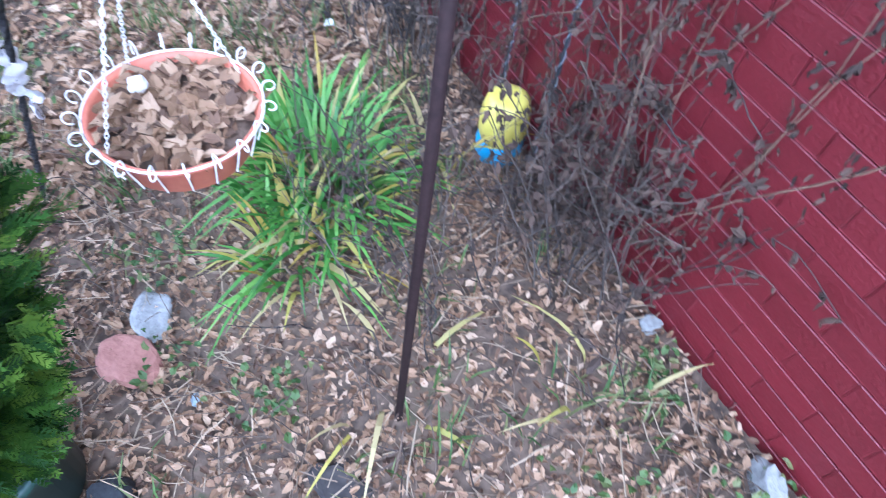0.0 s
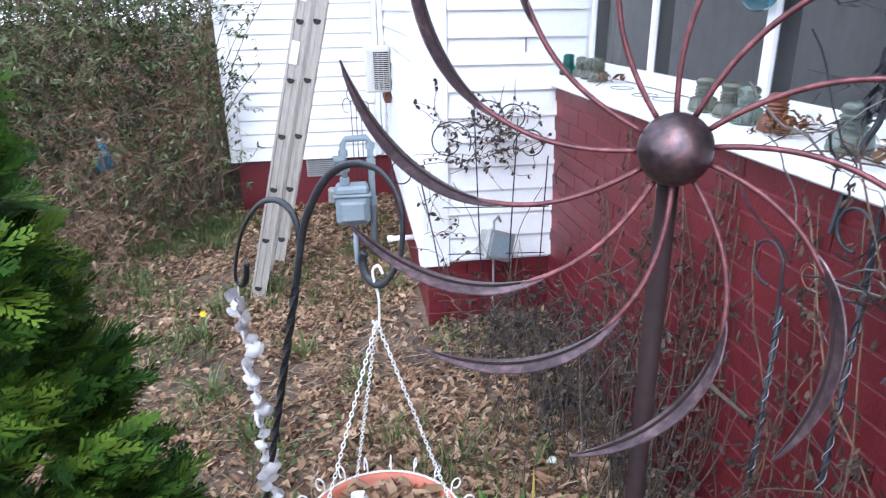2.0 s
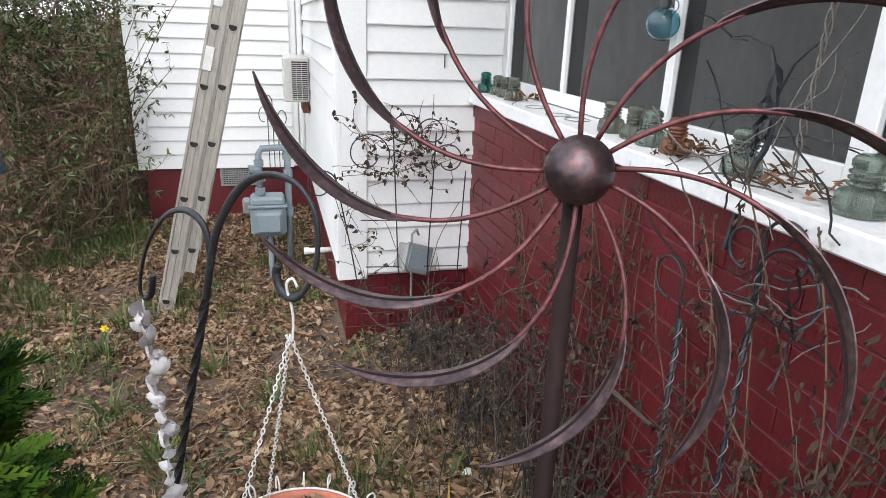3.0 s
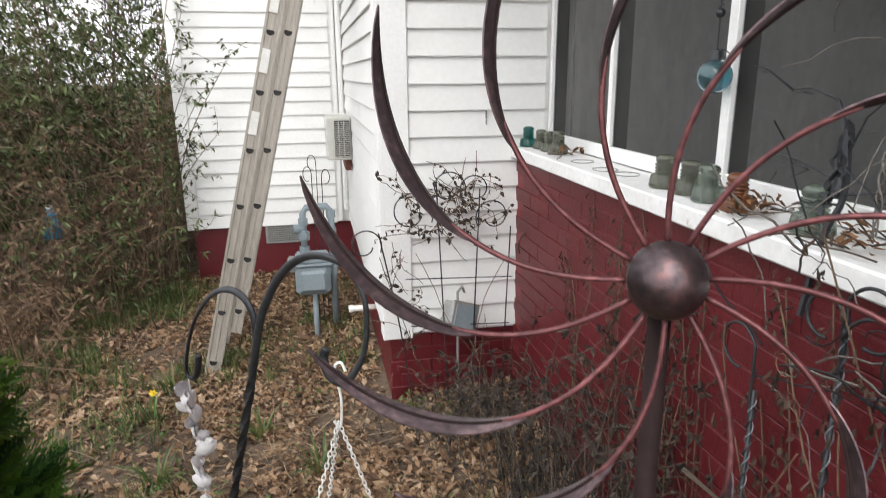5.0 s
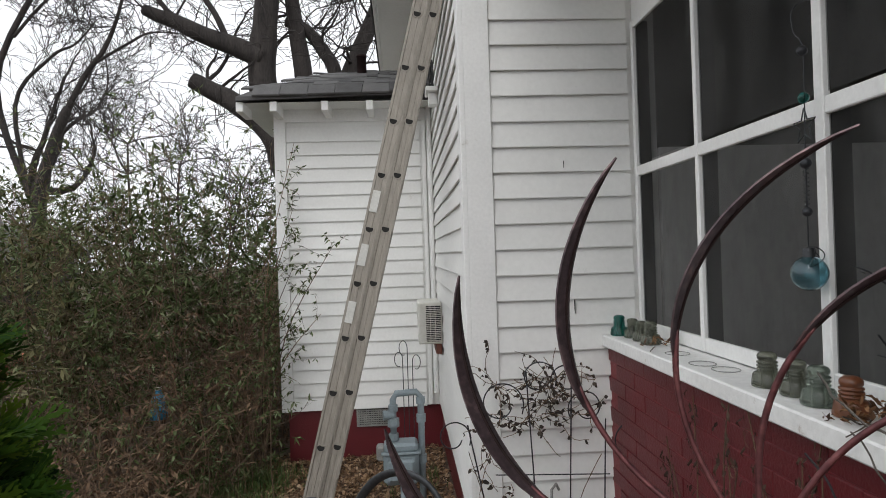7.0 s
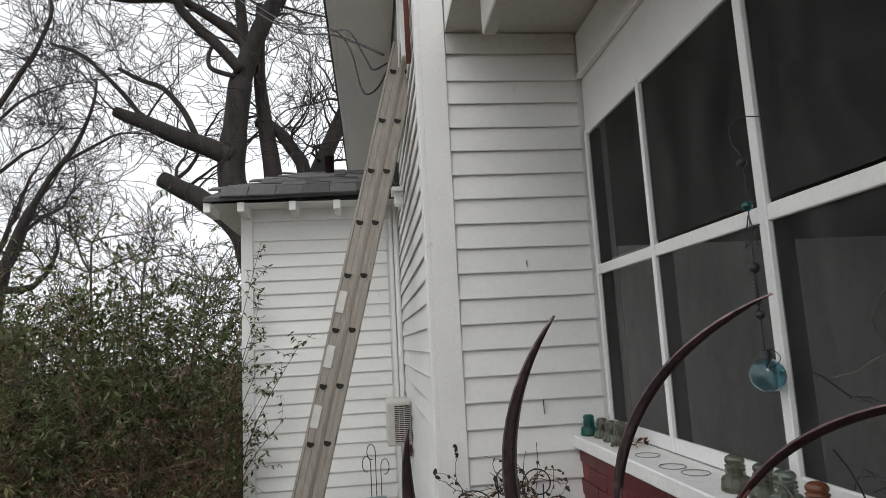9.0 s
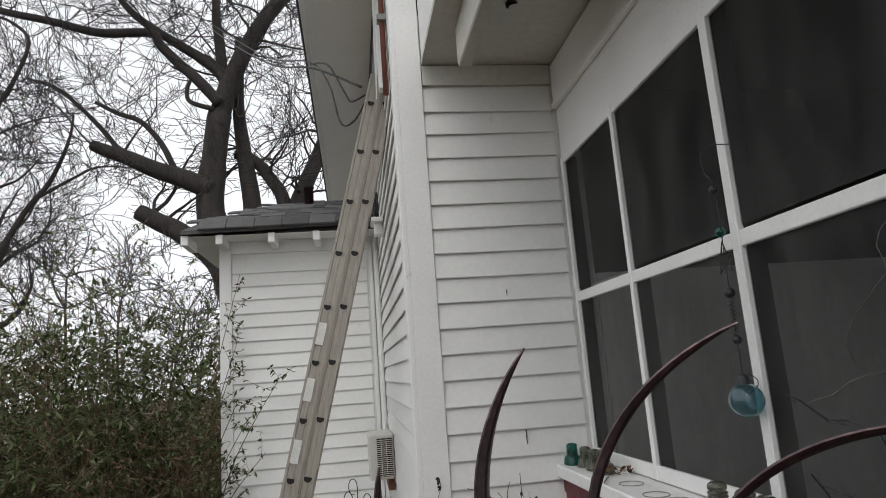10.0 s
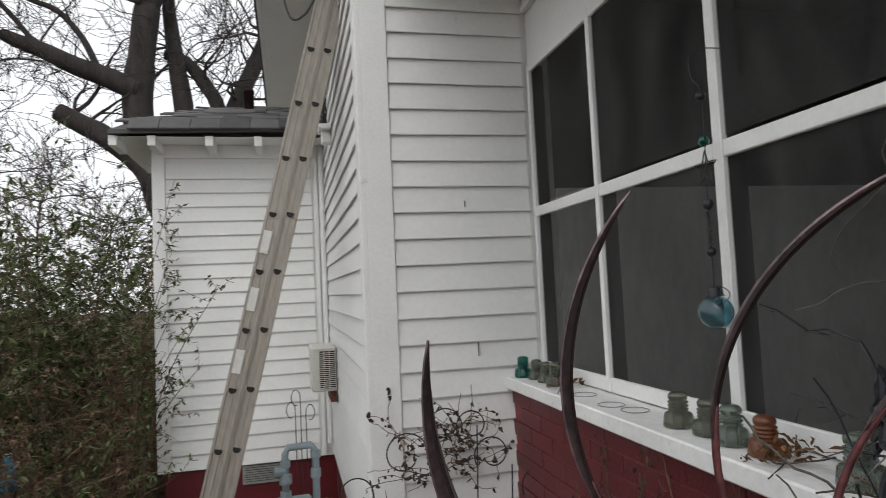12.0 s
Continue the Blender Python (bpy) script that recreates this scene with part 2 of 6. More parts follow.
def screen_material():
    """Fine insect screen: mostly see-through grey mesh."""
    m = bpy.data.materials.new("grey_insect_screen")
    m.use_nodes = True
    n, l = m.node_tree.nodes, m.node_tree.links
    b = n["Principled BSDF"]
    b.inputs["Roughness"].default_value = 0.5
    b.inputs["Specular IOR Level"].default_value = 0.07
    place = n.new("ShaderNodeTexCoord")
    # uneven blotches in mesh colour and density, stretched upright
    blotch = n.new("ShaderNodeMapping")
    blotch.inputs["Scale"].default_value = (1, 1.6, 0.7)
    l.new(place.outputs["Object"], blotch.inputs["Vector"])
    noise_n = n.new("ShaderNodeTexNoise")
    noise_n.inputs["Scale"].default_value, noise_n.inputs["Detail"].default_value, noise_n.inputs["Roughness"].default_value = 3.2, 9.0, 0.66
    l.new(blotch.outputs[0], noise_n.inputs["Vector"])
    cr = n.new("ShaderNodeValToRGB")
    cr.color_ramp.elements[0].position, cr.color_ramp.elements[1].position = 0.36, 0.7
    cr.color_ramp.elements[0].color, cr.color_ramp.elements[1].color = (0.026, 0.0265, 0.027, 1), (0.08, 0.0795, 0.076, 1)
    l.new(noise_n.outputs["Fac"], cr.inputs[0])
    l.new(cr.outputs[0], b.inputs["Base Color"])
    tr = n.new("ShaderNodeBsdfTransparent")
    mx = n.new("ShaderNodeMixShader")
    thick = n.new("ShaderNodeMapRange")
    thick.inputs["From Min"].default_value, thick.inputs["From Max"].default_value = 0.36, 0.7
    thick.inputs["To Min"].default_value, thick.inputs["To Max"].default_value = 0.42, 0.66
    l.new(noise_n.outputs["Fac"], thick.inputs["Value"])
    l.new(thick.outputs[0], mx.inputs[0])
    l.new(tr.outputs[0], mx.inputs[1])
    l.new(b.outputs[0], mx.inputs[2])
    l.new(mx.outputs[0], n["Material Output"].inputs["Surface"])
    return m


SCREEN = screen_material()


# ---- mesh helpers ----
class Geo:
    """Collects vertices and faces for one mesh."""

    def __init__(self):
        self.v, self.f = [], []

    def add(self, verts, faces):
        o = len(self.v)
        self.v += [tuple(p) for p in verts]
        self.f += [tuple(i + o for i in q) for q in faces]
        return self

    def box(self, x0, x1, y0, y1, z0, z1, c=0.0):
        """A box, with chamfered edges where c is given."""
        if c <= 0:
            vs = [(x, y, z) for x in (x0, x1) for y in (y0, y1) for z in (z0, z1)]
            return self.add(vs, [(0, 1, 3, 2), (4, 6, 7, 5), (0, 4, 5, 1), (2, 3, 7, 6), (0, 2, 6, 4), (1, 5, 7, 3)])
        bm = bmesh.new()
        bmesh.ops.create_cube(bm, size=1)
        for v in bm.verts:
            v.co = ((x0 + x1) / 2 + v.co.x * (x1 - x0), (y0 + y1) / 2 + v.co.y * (y1 - y0), (z0 + z1) / 2 + v.co.z * (z1 - z0))
        bmesh.ops.bevel(bm, geom=bm.edges[:], offset=c, segments=1, affect="EDGES")
        return self.take(bm)

    def take(self, bm):
        bm.verts.index_update()
        self.add([v.co[:] for v in bm.verts], [[v.index for v in q.verts] for q in bm.faces])
        bm.free()
        return self

    def tube(self, pts, radii, n=8, flat=1.0, cap=True, twist=0.0):
        """A tube along points; radii one number or one per point; flat squashes it sideways."""
        pts = [Vector(p) for p in pts]
        if not hasattr(radii, "__len__"):
            radii = [radii] * len(pts)
        vs, up = [], None
        for i, p in enumerate(pts):
            d = (pts[min(i + 1, len(pts) - 1)] - pts[max(i - 1, 0)]).normalized()
            if up is None:
                up = d.cross(Vector((0.31, 0.95, 0.12)))
                if up.length < 1e-3:
                    up = d.cross(Vector((1, 0, 0)))
            up = (up - d * up.dot(d)).normalized()
            side = d.cross(up)
            for k in range(n):
                a = 2 * math.pi * k / n + twist * i
                vs.append(p + (up * math.cos(a) + side * math.sin(a) * flat) * radii[i])
        fs = [(i * n + k, i * n + (k + 1) % n, (i + 1) * n + (k + 1) % n, (i + 1) * n + k) for i in range(len(pts) - 1) for k in range(n)]
        if cap:
            fs += [tuple(range(n))[::-1], tuple((len(pts) - 1) * n + k for k in range(n))]
        return self.add(vs, fs)

    def lathe(self, profile, at=(0, 0, 0), n=24):
        """Turns (radius, height) pairs about the z axis."""
        x, y, z = at
        vs = [(x + r * math.cos(2 * math.pi * k / n), y + r * math.sin(2 * math.pi * k / n), z + h) for r, h in profile for k in range(n)]
        fs = [(i * n + k, i * n + (k + 1) % n, (i + 1) * n + (k + 1) % n, (i + 1) * n + k) for i in range(len(profile) - 1) for k in range(n)]
        return self.add(vs, fs)

    def leaf(self, p, d, up, length, width, bend=0.2):
        """A folded, bent leaf blade of four quads."""
        p, d, up = Vector(p), Vector(d).normalized(), Vector(up)
        s = d.cross(up)
        s = s.normalized() if s.length > 1e-4 else Vector((1, 0, 0))
        u = s.cross(d)
        mid = p + d * length * 0.5 + u * bend * length * 0.5
        tip = p + d * length * 0.95 - u * bend * length * 0.2
        w = width / 2
        fold = u * w * 0.35
        self.add([p, mid, tip, p + d * length * 0.3 + s * w + fold, mid + d * length * 0.22 + s * w * 0.7 + fold, p + d * length * 0.3 - s * w + fold, mid + d * length * 0.22 - s * w * 0.7 + fold],
                 [(0, 3, 1), (3, 4, 1), (4, 2, 1), (0, 1, 5), (5, 1, 6), (6, 1, 2)])
        return self

    def blade(self, pts, width):
        """A tapering ribbon along points."""
        pts = [Vector(p) for p in pts]
        vs = []
        for i, p in enumerate(pts):
            d = pts[min(i + 1, len(pts) - 1)] - pts[max(i - 1, 0)]
            s = d.cross(Vector((0, 0, 1)))
            s = s.normalized() if s.length > 1e-5 else Vector((1, 0, 0))
            k = i / (len(pts) - 1)
            w = width / 2 * (1 - k ** 2.2) * (0.75 + 0.5 * min(1, k * 3)) + 0.0004
            vs += [p - s * w, p + s * w]
        return self.add(vs, [(2 * i, 2 * i + 1, 2 * i + 3, 2 * i + 2) for i in range(len(pts) - 1)])

    def mesh(self, name, mat, smooth=False):
        me = bpy.data.meshes.new(name)
        me.from_pydata(self.v, [], self.f)
        me.materials.append(mat)
        if smooth:
            me.polygons.foreach_set("use_smooth", [True] * len(me.polygons))
        me.update()
        return me


def part(name, geo, mat, parent=None, label="", smooth=False):
    ob = new(name, geo.mesh(name, mat, smooth))
    if parent is not None:
        ob.parent = parent
    if label:
        tagged(ob, label)
    return ob


def thing(name, label, category, group="", kind="", at=(0, 0, 0)):
    ob = new(name)
    ob.empty_display_size = 0.05
    ob.location = at
    return tagged(ob, label, category, group, kind)


def setting(name, geo, mat, label="", category="", smooth=False):
    return tagged(part(name, geo, mat, None, "", smooth), label, category, "", "structure")


def smoothstep(a, b, x):
    k = min(1, max(0, (x - a) / (b - a)))
    return k * k * (3 - 2 * k)


def ground_z(x, y):
    z = -0.04 + 0.17 * smoothstep(-1.5, -0.4, x) * (1 - smoothstep(4.0, 5.5, y) * 0.6)
    z += 0.03 * noise.noise((x * 0.7, y * 0.7, 1.3)) + 0.012 * noise.noise((x * 3.1, y * 3.1, 4.0))
    return z


# ---- ground ----
xs = list(np.arange(-70, -8, 3.1)) + list(np.arange(-8, -3, 0.5)) + list(np.arange(-3, 0.3, 0.06)) + list(np.arange(0.3, 40, 4))
ys = list(np.arange(-30, -1.5, 3)) + list(np.arange(-1.5, 6.2, 0.07)) + list(np.arange(6.2, 14, 0.6)) + list(np.arange(14, 140, 6))
gv = [(x, y, ground_z(x, y)) for y in ys for x in xs]
nx = len(xs)
gf = [(j * nx + i, j * nx + i + 1, (j + 1) * nx + i + 1, (j + 1) * nx + i) for j in range(len(ys) - 1) for i in range(nx - 1)]
ground = setting("ground", Geo().add(gv, gf), SOIL, "brown earth covered by fallen leaves and weeds", "ground", True)

# ---- house walls ----
CX, FY, BX, BY = -0.755, 2.77, -2.06, 5.43
PX, Y0 = -0.15, -1.9
BOARD = 0.112


def clapboard_mesh(width, axis):
    """One lapped board, thin at its top; along x (face to -y) or along y (face to -x)."""
    g = Geo()
    prof = [(0.0, 0.0115), (-0.0125, 0.0115), (-0.013, 0.0), (-0.0195, 0.0), (-0.0208, 0.004), (-0.0045, BOARD + 0.0105), (0.0, BOARD + 0.0105)]
    for u in (0, width):
        for d, z in prof:
            g.v.append((u, d, z) if axis == "x" else (d, u, z))
    k = len(prof)
    g.f += [(i, (i + 1) % k, k + (i + 1) % k, k + i) for i in range(k)]
    g.f += [tuple(range(k))[::-1], tuple(range(k, 2 * k))]
    return g


def clad(wall, x, y, z0, rows, width, axis):
    me = clapboard_mesh(width, axis).mesh("clapboard", WHITE)
    for i in range(rows):
        ob = new("clapboard", me)
        ob.parent = wall
        ob.location = (x, y, z0 + i * BOARD + random.uniform(-0.0015, 0.0015))
        tip = random.uniform(-0.003, 0.003) / width
        ob.rotation_euler = (0, tip, 0) if axis == "x" else (tip, 0, 0)


wall_front = setting("wall_front", Geo().box(CX, 0.1, FY, FY + 0.12, 0.42, 3.4), WHITE, "white lapped clapboard wall beside the screened porch", "wall")
wall_side = setting("wall_side", Geo().box(CX, CX + 0.12, FY + 0.12, 12.0, 0.42, 4.3), WHITE, "white lapped clapboard side wall of the house", "wall")
wall_rear = setting("wall_rear", Geo().box(BX, CX, BY, BY + 0.12, 0.39, 2.95), WHITE, "white lapped clapboard wall of the rear extension", "wall")
wall_rear_side = setting("wall_rear_side", Geo().box(BX, BX + 0.12, BY + 0.12, 9.0, 0.39, 2.95), WHITE, "white outer wall of the rear extension", "wall")
foundation = setting("foundation_front", Geo().box(CX + 0.012, PX + 0.004, FY + 0.012, FY + 0.12, -0.3, 0.42).box(CX + 0.012, CX + 0.12, FY + 0.12, BY, -0.3, 0.42), RED, "red painted brick foundation under white siding", "foundation")
foundation_rear = setting("foundation_rear", Geo().box(BX + 0.03, CX + 0.01, BY + 0.015, BY + 0.12, -0.3, 0.39).box(BX + 0.032, BX + 0.1, BY + 0.12, 9, -0.3, 0.389), RED, "red painted foundation of the rear extension", "foundation")
corner_trim = setting("trim_corner", Geo().box(CX - 0.02, CX + 0.112, FY - 0.027, FY - 0.001, 0.41, 4.2, 0.003).box(CX - 0.026, CX - 0.001, FY - 0.028, FY + 0.085, 0.409, 4.2, 0.003), TRIM, "white painted corner board of the house", "trim")
rear_trim = setting("trim_rear", Geo().box(BX - 0.02, BX + 0.075, BY - 0.027, BY - 0.001, 0.38, 2.9, 0.003).box(BX, CX, BY - 0.024, BY - 0.002, 2.79, 2.95, 0.002), TRIM, "white painted corner and frieze boards", "trim")
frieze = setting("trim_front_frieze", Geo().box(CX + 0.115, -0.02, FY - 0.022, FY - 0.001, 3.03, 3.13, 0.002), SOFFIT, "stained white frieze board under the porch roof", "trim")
corner_pipe = setting("trim_downpipe", Geo().tube([(CX - 0.04, BY - 0.05, 0.5), (CX - 0.04, BY - 0.05, 2.9)], 0.022, 10).box(CX - 0.1, CX - 0.07, BY - 0.03, BY - 0.003, 0.4, 2.9), TRIM, "white painted pipe in the wall corner", "trim")

for x, z, h in ((-0.33, 2.02, 0.03), (-0.3, 1.38, 0.06)):
    part("crack", Geo().box(x, x + 0.0006, FY - 0.024, FY - 0.012, z, z + h), DARK, wall_front, "fine split in the painted board")

# ---- porch: low brick wall, sill, screens, roof ----
brick_wall = setting("wall_porch", Geo().box(PX + 0.002, PX + 0.14, Y0, FY + 0.012, -0.3, 1.234), MORTAR, "low red painted brick wall of the porch", "wall")
sill = setting("window_sill", Geo().box(-0.185, 0.03, Y0, FY - 0.024, 1.234, 1.285, 0.005), SILL, "long white painted window sill with peeling paint", "sill")
porch_beam = setting("trim_porch_beam", Geo().box(0.0, 0.03, Y0, FY - 0.004, 2.66, 3.5).box(-0.018, -0.001, Y0, FY - 0.022, 2.93, 3.12, 0.003).box(-0.03, -0.002, Y0, FY - 0.024, 2.9, 2.925, 0.003), TRIM, "white boarded beam above the porch screens", "beam")
window = tagged(new("window_1"), "white framed insect screens of the porch", "window", "", "structure")
MULLIONS = [(2.745, 0.026), (2.155, 0.026), (1.487, 0.036), (0.85, 0.05), (0.2, 0.055), (-0.45, 0.055), (-1.1, 0.055), (-1.75, 0.055)]
for y, w in MULLIONS:
    part("mullion", Geo().box(-0.012, 0.009, y - w / 2, y + w / 2, 1.29, 2.658, 0.003), TRIM, window)
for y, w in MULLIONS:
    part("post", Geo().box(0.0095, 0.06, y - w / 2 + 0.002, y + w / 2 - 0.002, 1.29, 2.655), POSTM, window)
for z, h, name in ((1.315, 0.05, "bottom_rail"), (1.995, 0.044, "middle_rail"), (2.64, 0.03, "top_rail")):
    for (ya, wa), (yb, wb) in zip(MULLIONS, MULLIONS[1:]):
        part(name, Geo().box(-0.009, 0.008, yb + wb / 2, ya - wa / 2, z - h / 2, z + h / 2, 0.003), TRIM, window)
for (ya, wa), (yb, wb) in zip(MULLIONS, MULLIONS[1:]):
    for z0, z1 in ((1.34, 1.971), (2.029, 2.625)):
        part("pane", Geo().add([(0.003, yb + wb / 2, z0), (0.003, ya - wa / 2, z0), (0.003, ya - wa / 2, z1), (0.003, yb + wb / 2, z1)], [(0, 1, 2, 3)]), SCREEN, window)
# lining added only to brighten the view through the lower screens
bright_lining = setting("wall_porch_lining", Geo().box(2.27, 2.297, Y0, FY - 0.03, 0.62, 2.1).box(0.1, 2.297, FY - 0.03, FY - 0.002, 0.62, 2.1), PORCHPALE, "added pale lining that brightens the lower porch walls", "wall")
# walls coloured dark for shade; the unseen near end closes the porch
porch_inside = setting("wall_porch_inside", Geo().box(2.3, 2.4, Y0, FY + 0.1, 0.3, 3.4).box(0.1, 2.3, FY + 0.0, FY + 0.11, 0.3, 3.4).box(0.16, 2.3, Y0 - 0.1, Y0, 0.3, 3.4), INSIDE, "inner porch walls with the interior shade in their dark colour", "wall")
porch_floor = setting("floor", Geo().box(-0.01, 2.4, Y0, FY, 0.3, 0.62), PORCHPALE, "porch floor boards paled to brighten the lower screens", "floor")
porch_ceiling = setting("ceiling", Geo().box(0.14, 2.4, Y0 - 0.1, FY + 0.1, 3.0, 3.1), DIMCEILING, "porch ceiling with its shade put into a dark colour", "ceiling")
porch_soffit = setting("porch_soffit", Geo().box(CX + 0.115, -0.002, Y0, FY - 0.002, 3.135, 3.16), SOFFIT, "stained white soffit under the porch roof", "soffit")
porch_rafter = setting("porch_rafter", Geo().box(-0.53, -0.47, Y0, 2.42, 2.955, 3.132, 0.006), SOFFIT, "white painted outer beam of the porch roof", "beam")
porch_roof = setting("porch_roof", Geo().box(CX + 0.115, 2.6, Y0 - 0.3, FY + 0.1, 3.5, 3.56), SHINGLE, "dark shingled porch roof seen from below", "roof")
porch_fascia = setting("porch_fascia", Geo().box(CX + 0.116, CX + 0.14, Y0, FY - 0.03, 3.161, 3.5), TRIM, "white porch roof edge board", "fascia")
# the main eave along the side wall
main_soffit = setting("main_soffit", Geo().box(-1.23, CX - 0.026, 2.35, 12.0, 4.2, 4.24), EAVE, "pale painted soffit of the main roof", "soffit")
main_fascia = setting("main_fascia", Geo().box(-1.27, -1.231, 2.35, 12.0, 4.17, 4.36, 0.004), TRIM, "white eave board of the main roof", "fascia")
main_roof = setting("main_roof", Geo().add([(-1.3, 2.3, 4.36), (-1.3, 12, 4.36), (1.5, 12, 5.9), (1.5, 2.3, 5.9), (-1.3, 2.3, 4.3), (-1.3, 12, 4.3), (1.5, 12, 5.84), (1.5, 2.3, 5.84)], [(0, 1, 2, 3), (4, 7, 6, 5), (0, 4, 5, 1), (3, 2, 6, 7), (0, 3, 7, 4), (1, 5, 6, 2)]), SHINGLE, "dark shingled main roof", "roof")

for wall, args in ((wall_front, (CX + 0.113, FY, 0.434, 23, 0.755 - 0.113 - 0.03, "x")), (wall_side, (CX, FY + 0.09, 0.434, 33, BY - FY - 0.09, "y")), (wall_rear, (BX + 0.077, BY, 0.385, 21, CX - BX - 0.077 - 0.12, "x"))):
    clad(wall, *args)
clad(wall_side, CX, 6.4, 3.2, 9, 5.4, "y")

# ---- roof of the rear extension ----
rear_roof = setting("roof_rear", Geo().add([(-2.3, 5.06, 2.925), (-0.77, 5.06, 2.97), (-0.77, 6.6, 3.54), (-1.95, 6.6, 3.45), (-2.36, 6.6, 3.0),
                                            (-2.3, 5.06, 2.895), (-0.77, 5.06, 2.935), (-0.77, 6.6, 3.2), (-2.36, 6.6, 2.94), (-2.1, 5.45, 3.13)],
                                           [(0, 1, 9), (1, 2, 3), (1, 3, 9), (9, 3, 4), (0, 9, 4), (0, 5, 6, 1), (0, 4, 8, 5), (5, 8, 7, 6), (2, 7, 8, 4, 3), (1, 6, 7, 2)]), SHINGLE, "low dark shingled roof of the rear extension", "roof")
setting("soffit_rear", Geo().box(-2.3, -0.77, 5.15, BY - 0.026, 2.893, 2.898).box(-2.33, BX - 0.022, BY - 0.026, 6.6, 2.893, 2.912), TRIM, "white boards under the low roof edge", "soffit")
shingle_mesh = Geo().box(-0.105, 0.105, -0.008, 0.15, -0.008, 0.009, 0.003).mesh("shingle", SHINGLE)
for row in range(10):
    for k in range(8):
        sx = -2.28 + k * 0.213 + (0.1 if row % 2 else 0)
        if sx < -2.25 + row * 0.05 or sx > -0.86:
            continue
        ob = new("shingle", shingle_mesh)
        ob.parent = rear_roof
        sy = 5.05 + row * 0.14
        ob.location = (sx, sy, 2.966 + (sx + 2.42) * 0.013 + row * 0.14 * 0.372)
        ob.rotation_euler = (radians(21) + random.uniform(-0.09, 0.05), random.uniform(-0.05, 0.05), random.uniform(-0.08, 0.08))
        if row == 0:
            ob.location = (sx, 5.035, 2.925 + (sx + 2.42) * 0.013)
            ob.rotation_euler = (radians(40) + random.uniform(-0.05, 0.05), random.uniform(-0.03, 0.03), random.uniform(-0.04, 0.04))
for x in (-2.28, -2.02, -1.62, -1.27, -0.93):
    part("rafter_tail", Geo().box(x - 0.028, x + 0.028, 5.09, 5.4, 2.815, 2.892, 0.004), TRIM, rear_roof)
vent_pipe = thing("roof_vent_pipe", "dark rusted vent pipe standing on the low roof", "pipe")
part("pipe", Geo().lathe([(0.045, 0), (0.045, 0.28), (0.05, 0.28), (0.05, 0.3), (0.036, 0.3), (0.036, 0.1)], (-1.377, 6.15, 3.27), 14), POLE, vent_pipe, smooth=True)
part("flashing", Geo().lathe([(0.1, 0.0), (0.06, 0.035), (0.05, 0.06)], (-1.377, 6.15, 3.28), 14), VENTM, vent_pipe, "grey metal flashing")
vent = thing("foundation_vent", "grey metal louvred vent in the red foundation", "vent")
part("frame", Geo().box(-1.47, -1.17, BY - 0.004, BY + 0.013, 0.23, 0.245).box(-1.47, -1.17, BY - 0.004, BY + 0.013, 0.375, 0.39).box(-1.47, -1.455, BY - 0.004, BY + 0.013, 0.245, 0.375).box(-1.185, -1.17, BY - 0.004, BY + 0.013, 0.245, 0.375), VENTM, vent)
part("backing", Geo().box(-1.455, -1.185, BY + 0.007, BY + 0.013, 0.245, 0.375), DARK, vent, "dark hollow behind the slats")
for i in range(7):
    part("slat", Geo().box(-1.455, -1.185, BY - 0.002, BY + 0.006, 0.252 + i * 0.0175, 0.262 + i * 0.0175), VENTM, vent)
for i in range(14):
    part("bar", Geo().box(-1.45 + i * 0.02, -1.445 + i * 0.02, BY - 0.005, BY - 0.002, 0.245, 0.375), VENTM, vent)

# soffit damage and the pipe by the eave
rot = Geo()
for x0, y0, w, h in ((-0.34, 2.2, 0.06, 0.1), (-0.3, 2.16, 0.07, 0.04), (-0.22, 2.08, 0.12, 0.04), (-0.12, 2.05, 0.12, 0.03), (-0.27, 2.0, 0.14, 0.05)):
    ring = [(x0 + w * 0.5 * math.cos(a) * random.uniform(0.35, 1.3), y0 + h * 0.5 * math.sin(a) * random.uniform(0.3, 1.5), 3.131) for a in np.linspace(0, 2 * math.pi, 19)[:-1]]
    rot.add(ring + [(x, y, 3.1345) for x, y, z in ring], [tuple(range(18))] + [(i, (i + 1) % 18, 18 + (i + 1) % 18, 18 + i) for i in range(18)])
part("rot_hole", rot, DARK, porch_soffit, "black rotted hole in the soffit")
red_pipe = thing("service_mast", "rust red iron pipe running up the side wall", "pipe")
part("pipe", Geo().tube([(CX - 0.04, 3.0, 3.1), (CX - 0.04, 3.0, 4.2)], 0.014, 10), REDPIPE, red_pipe, smooth=True)
part("strap", Geo().box(CX - 0.065, CX - 0.019, 2.97, 3.03, 3.5, 3.53), VENTM, red_pipe)
broken = thing("broken_siding_board", "split white board hanging off the side wall", "board")
part("board", Geo().box(CX - 0.05, CX - 0.022, 3.35, 3.42, 3.3, 4.15, 0.003), TRIM, broken)
part("splinter", Geo().tube([(CX - 0.06, 3.5, 3.3), (CX - 0.05, 3.48, 3.6), (CX - 0.035, 3.45, 4.1)], [0.003, 0.012, 0.02], 5), TRIM, broken)


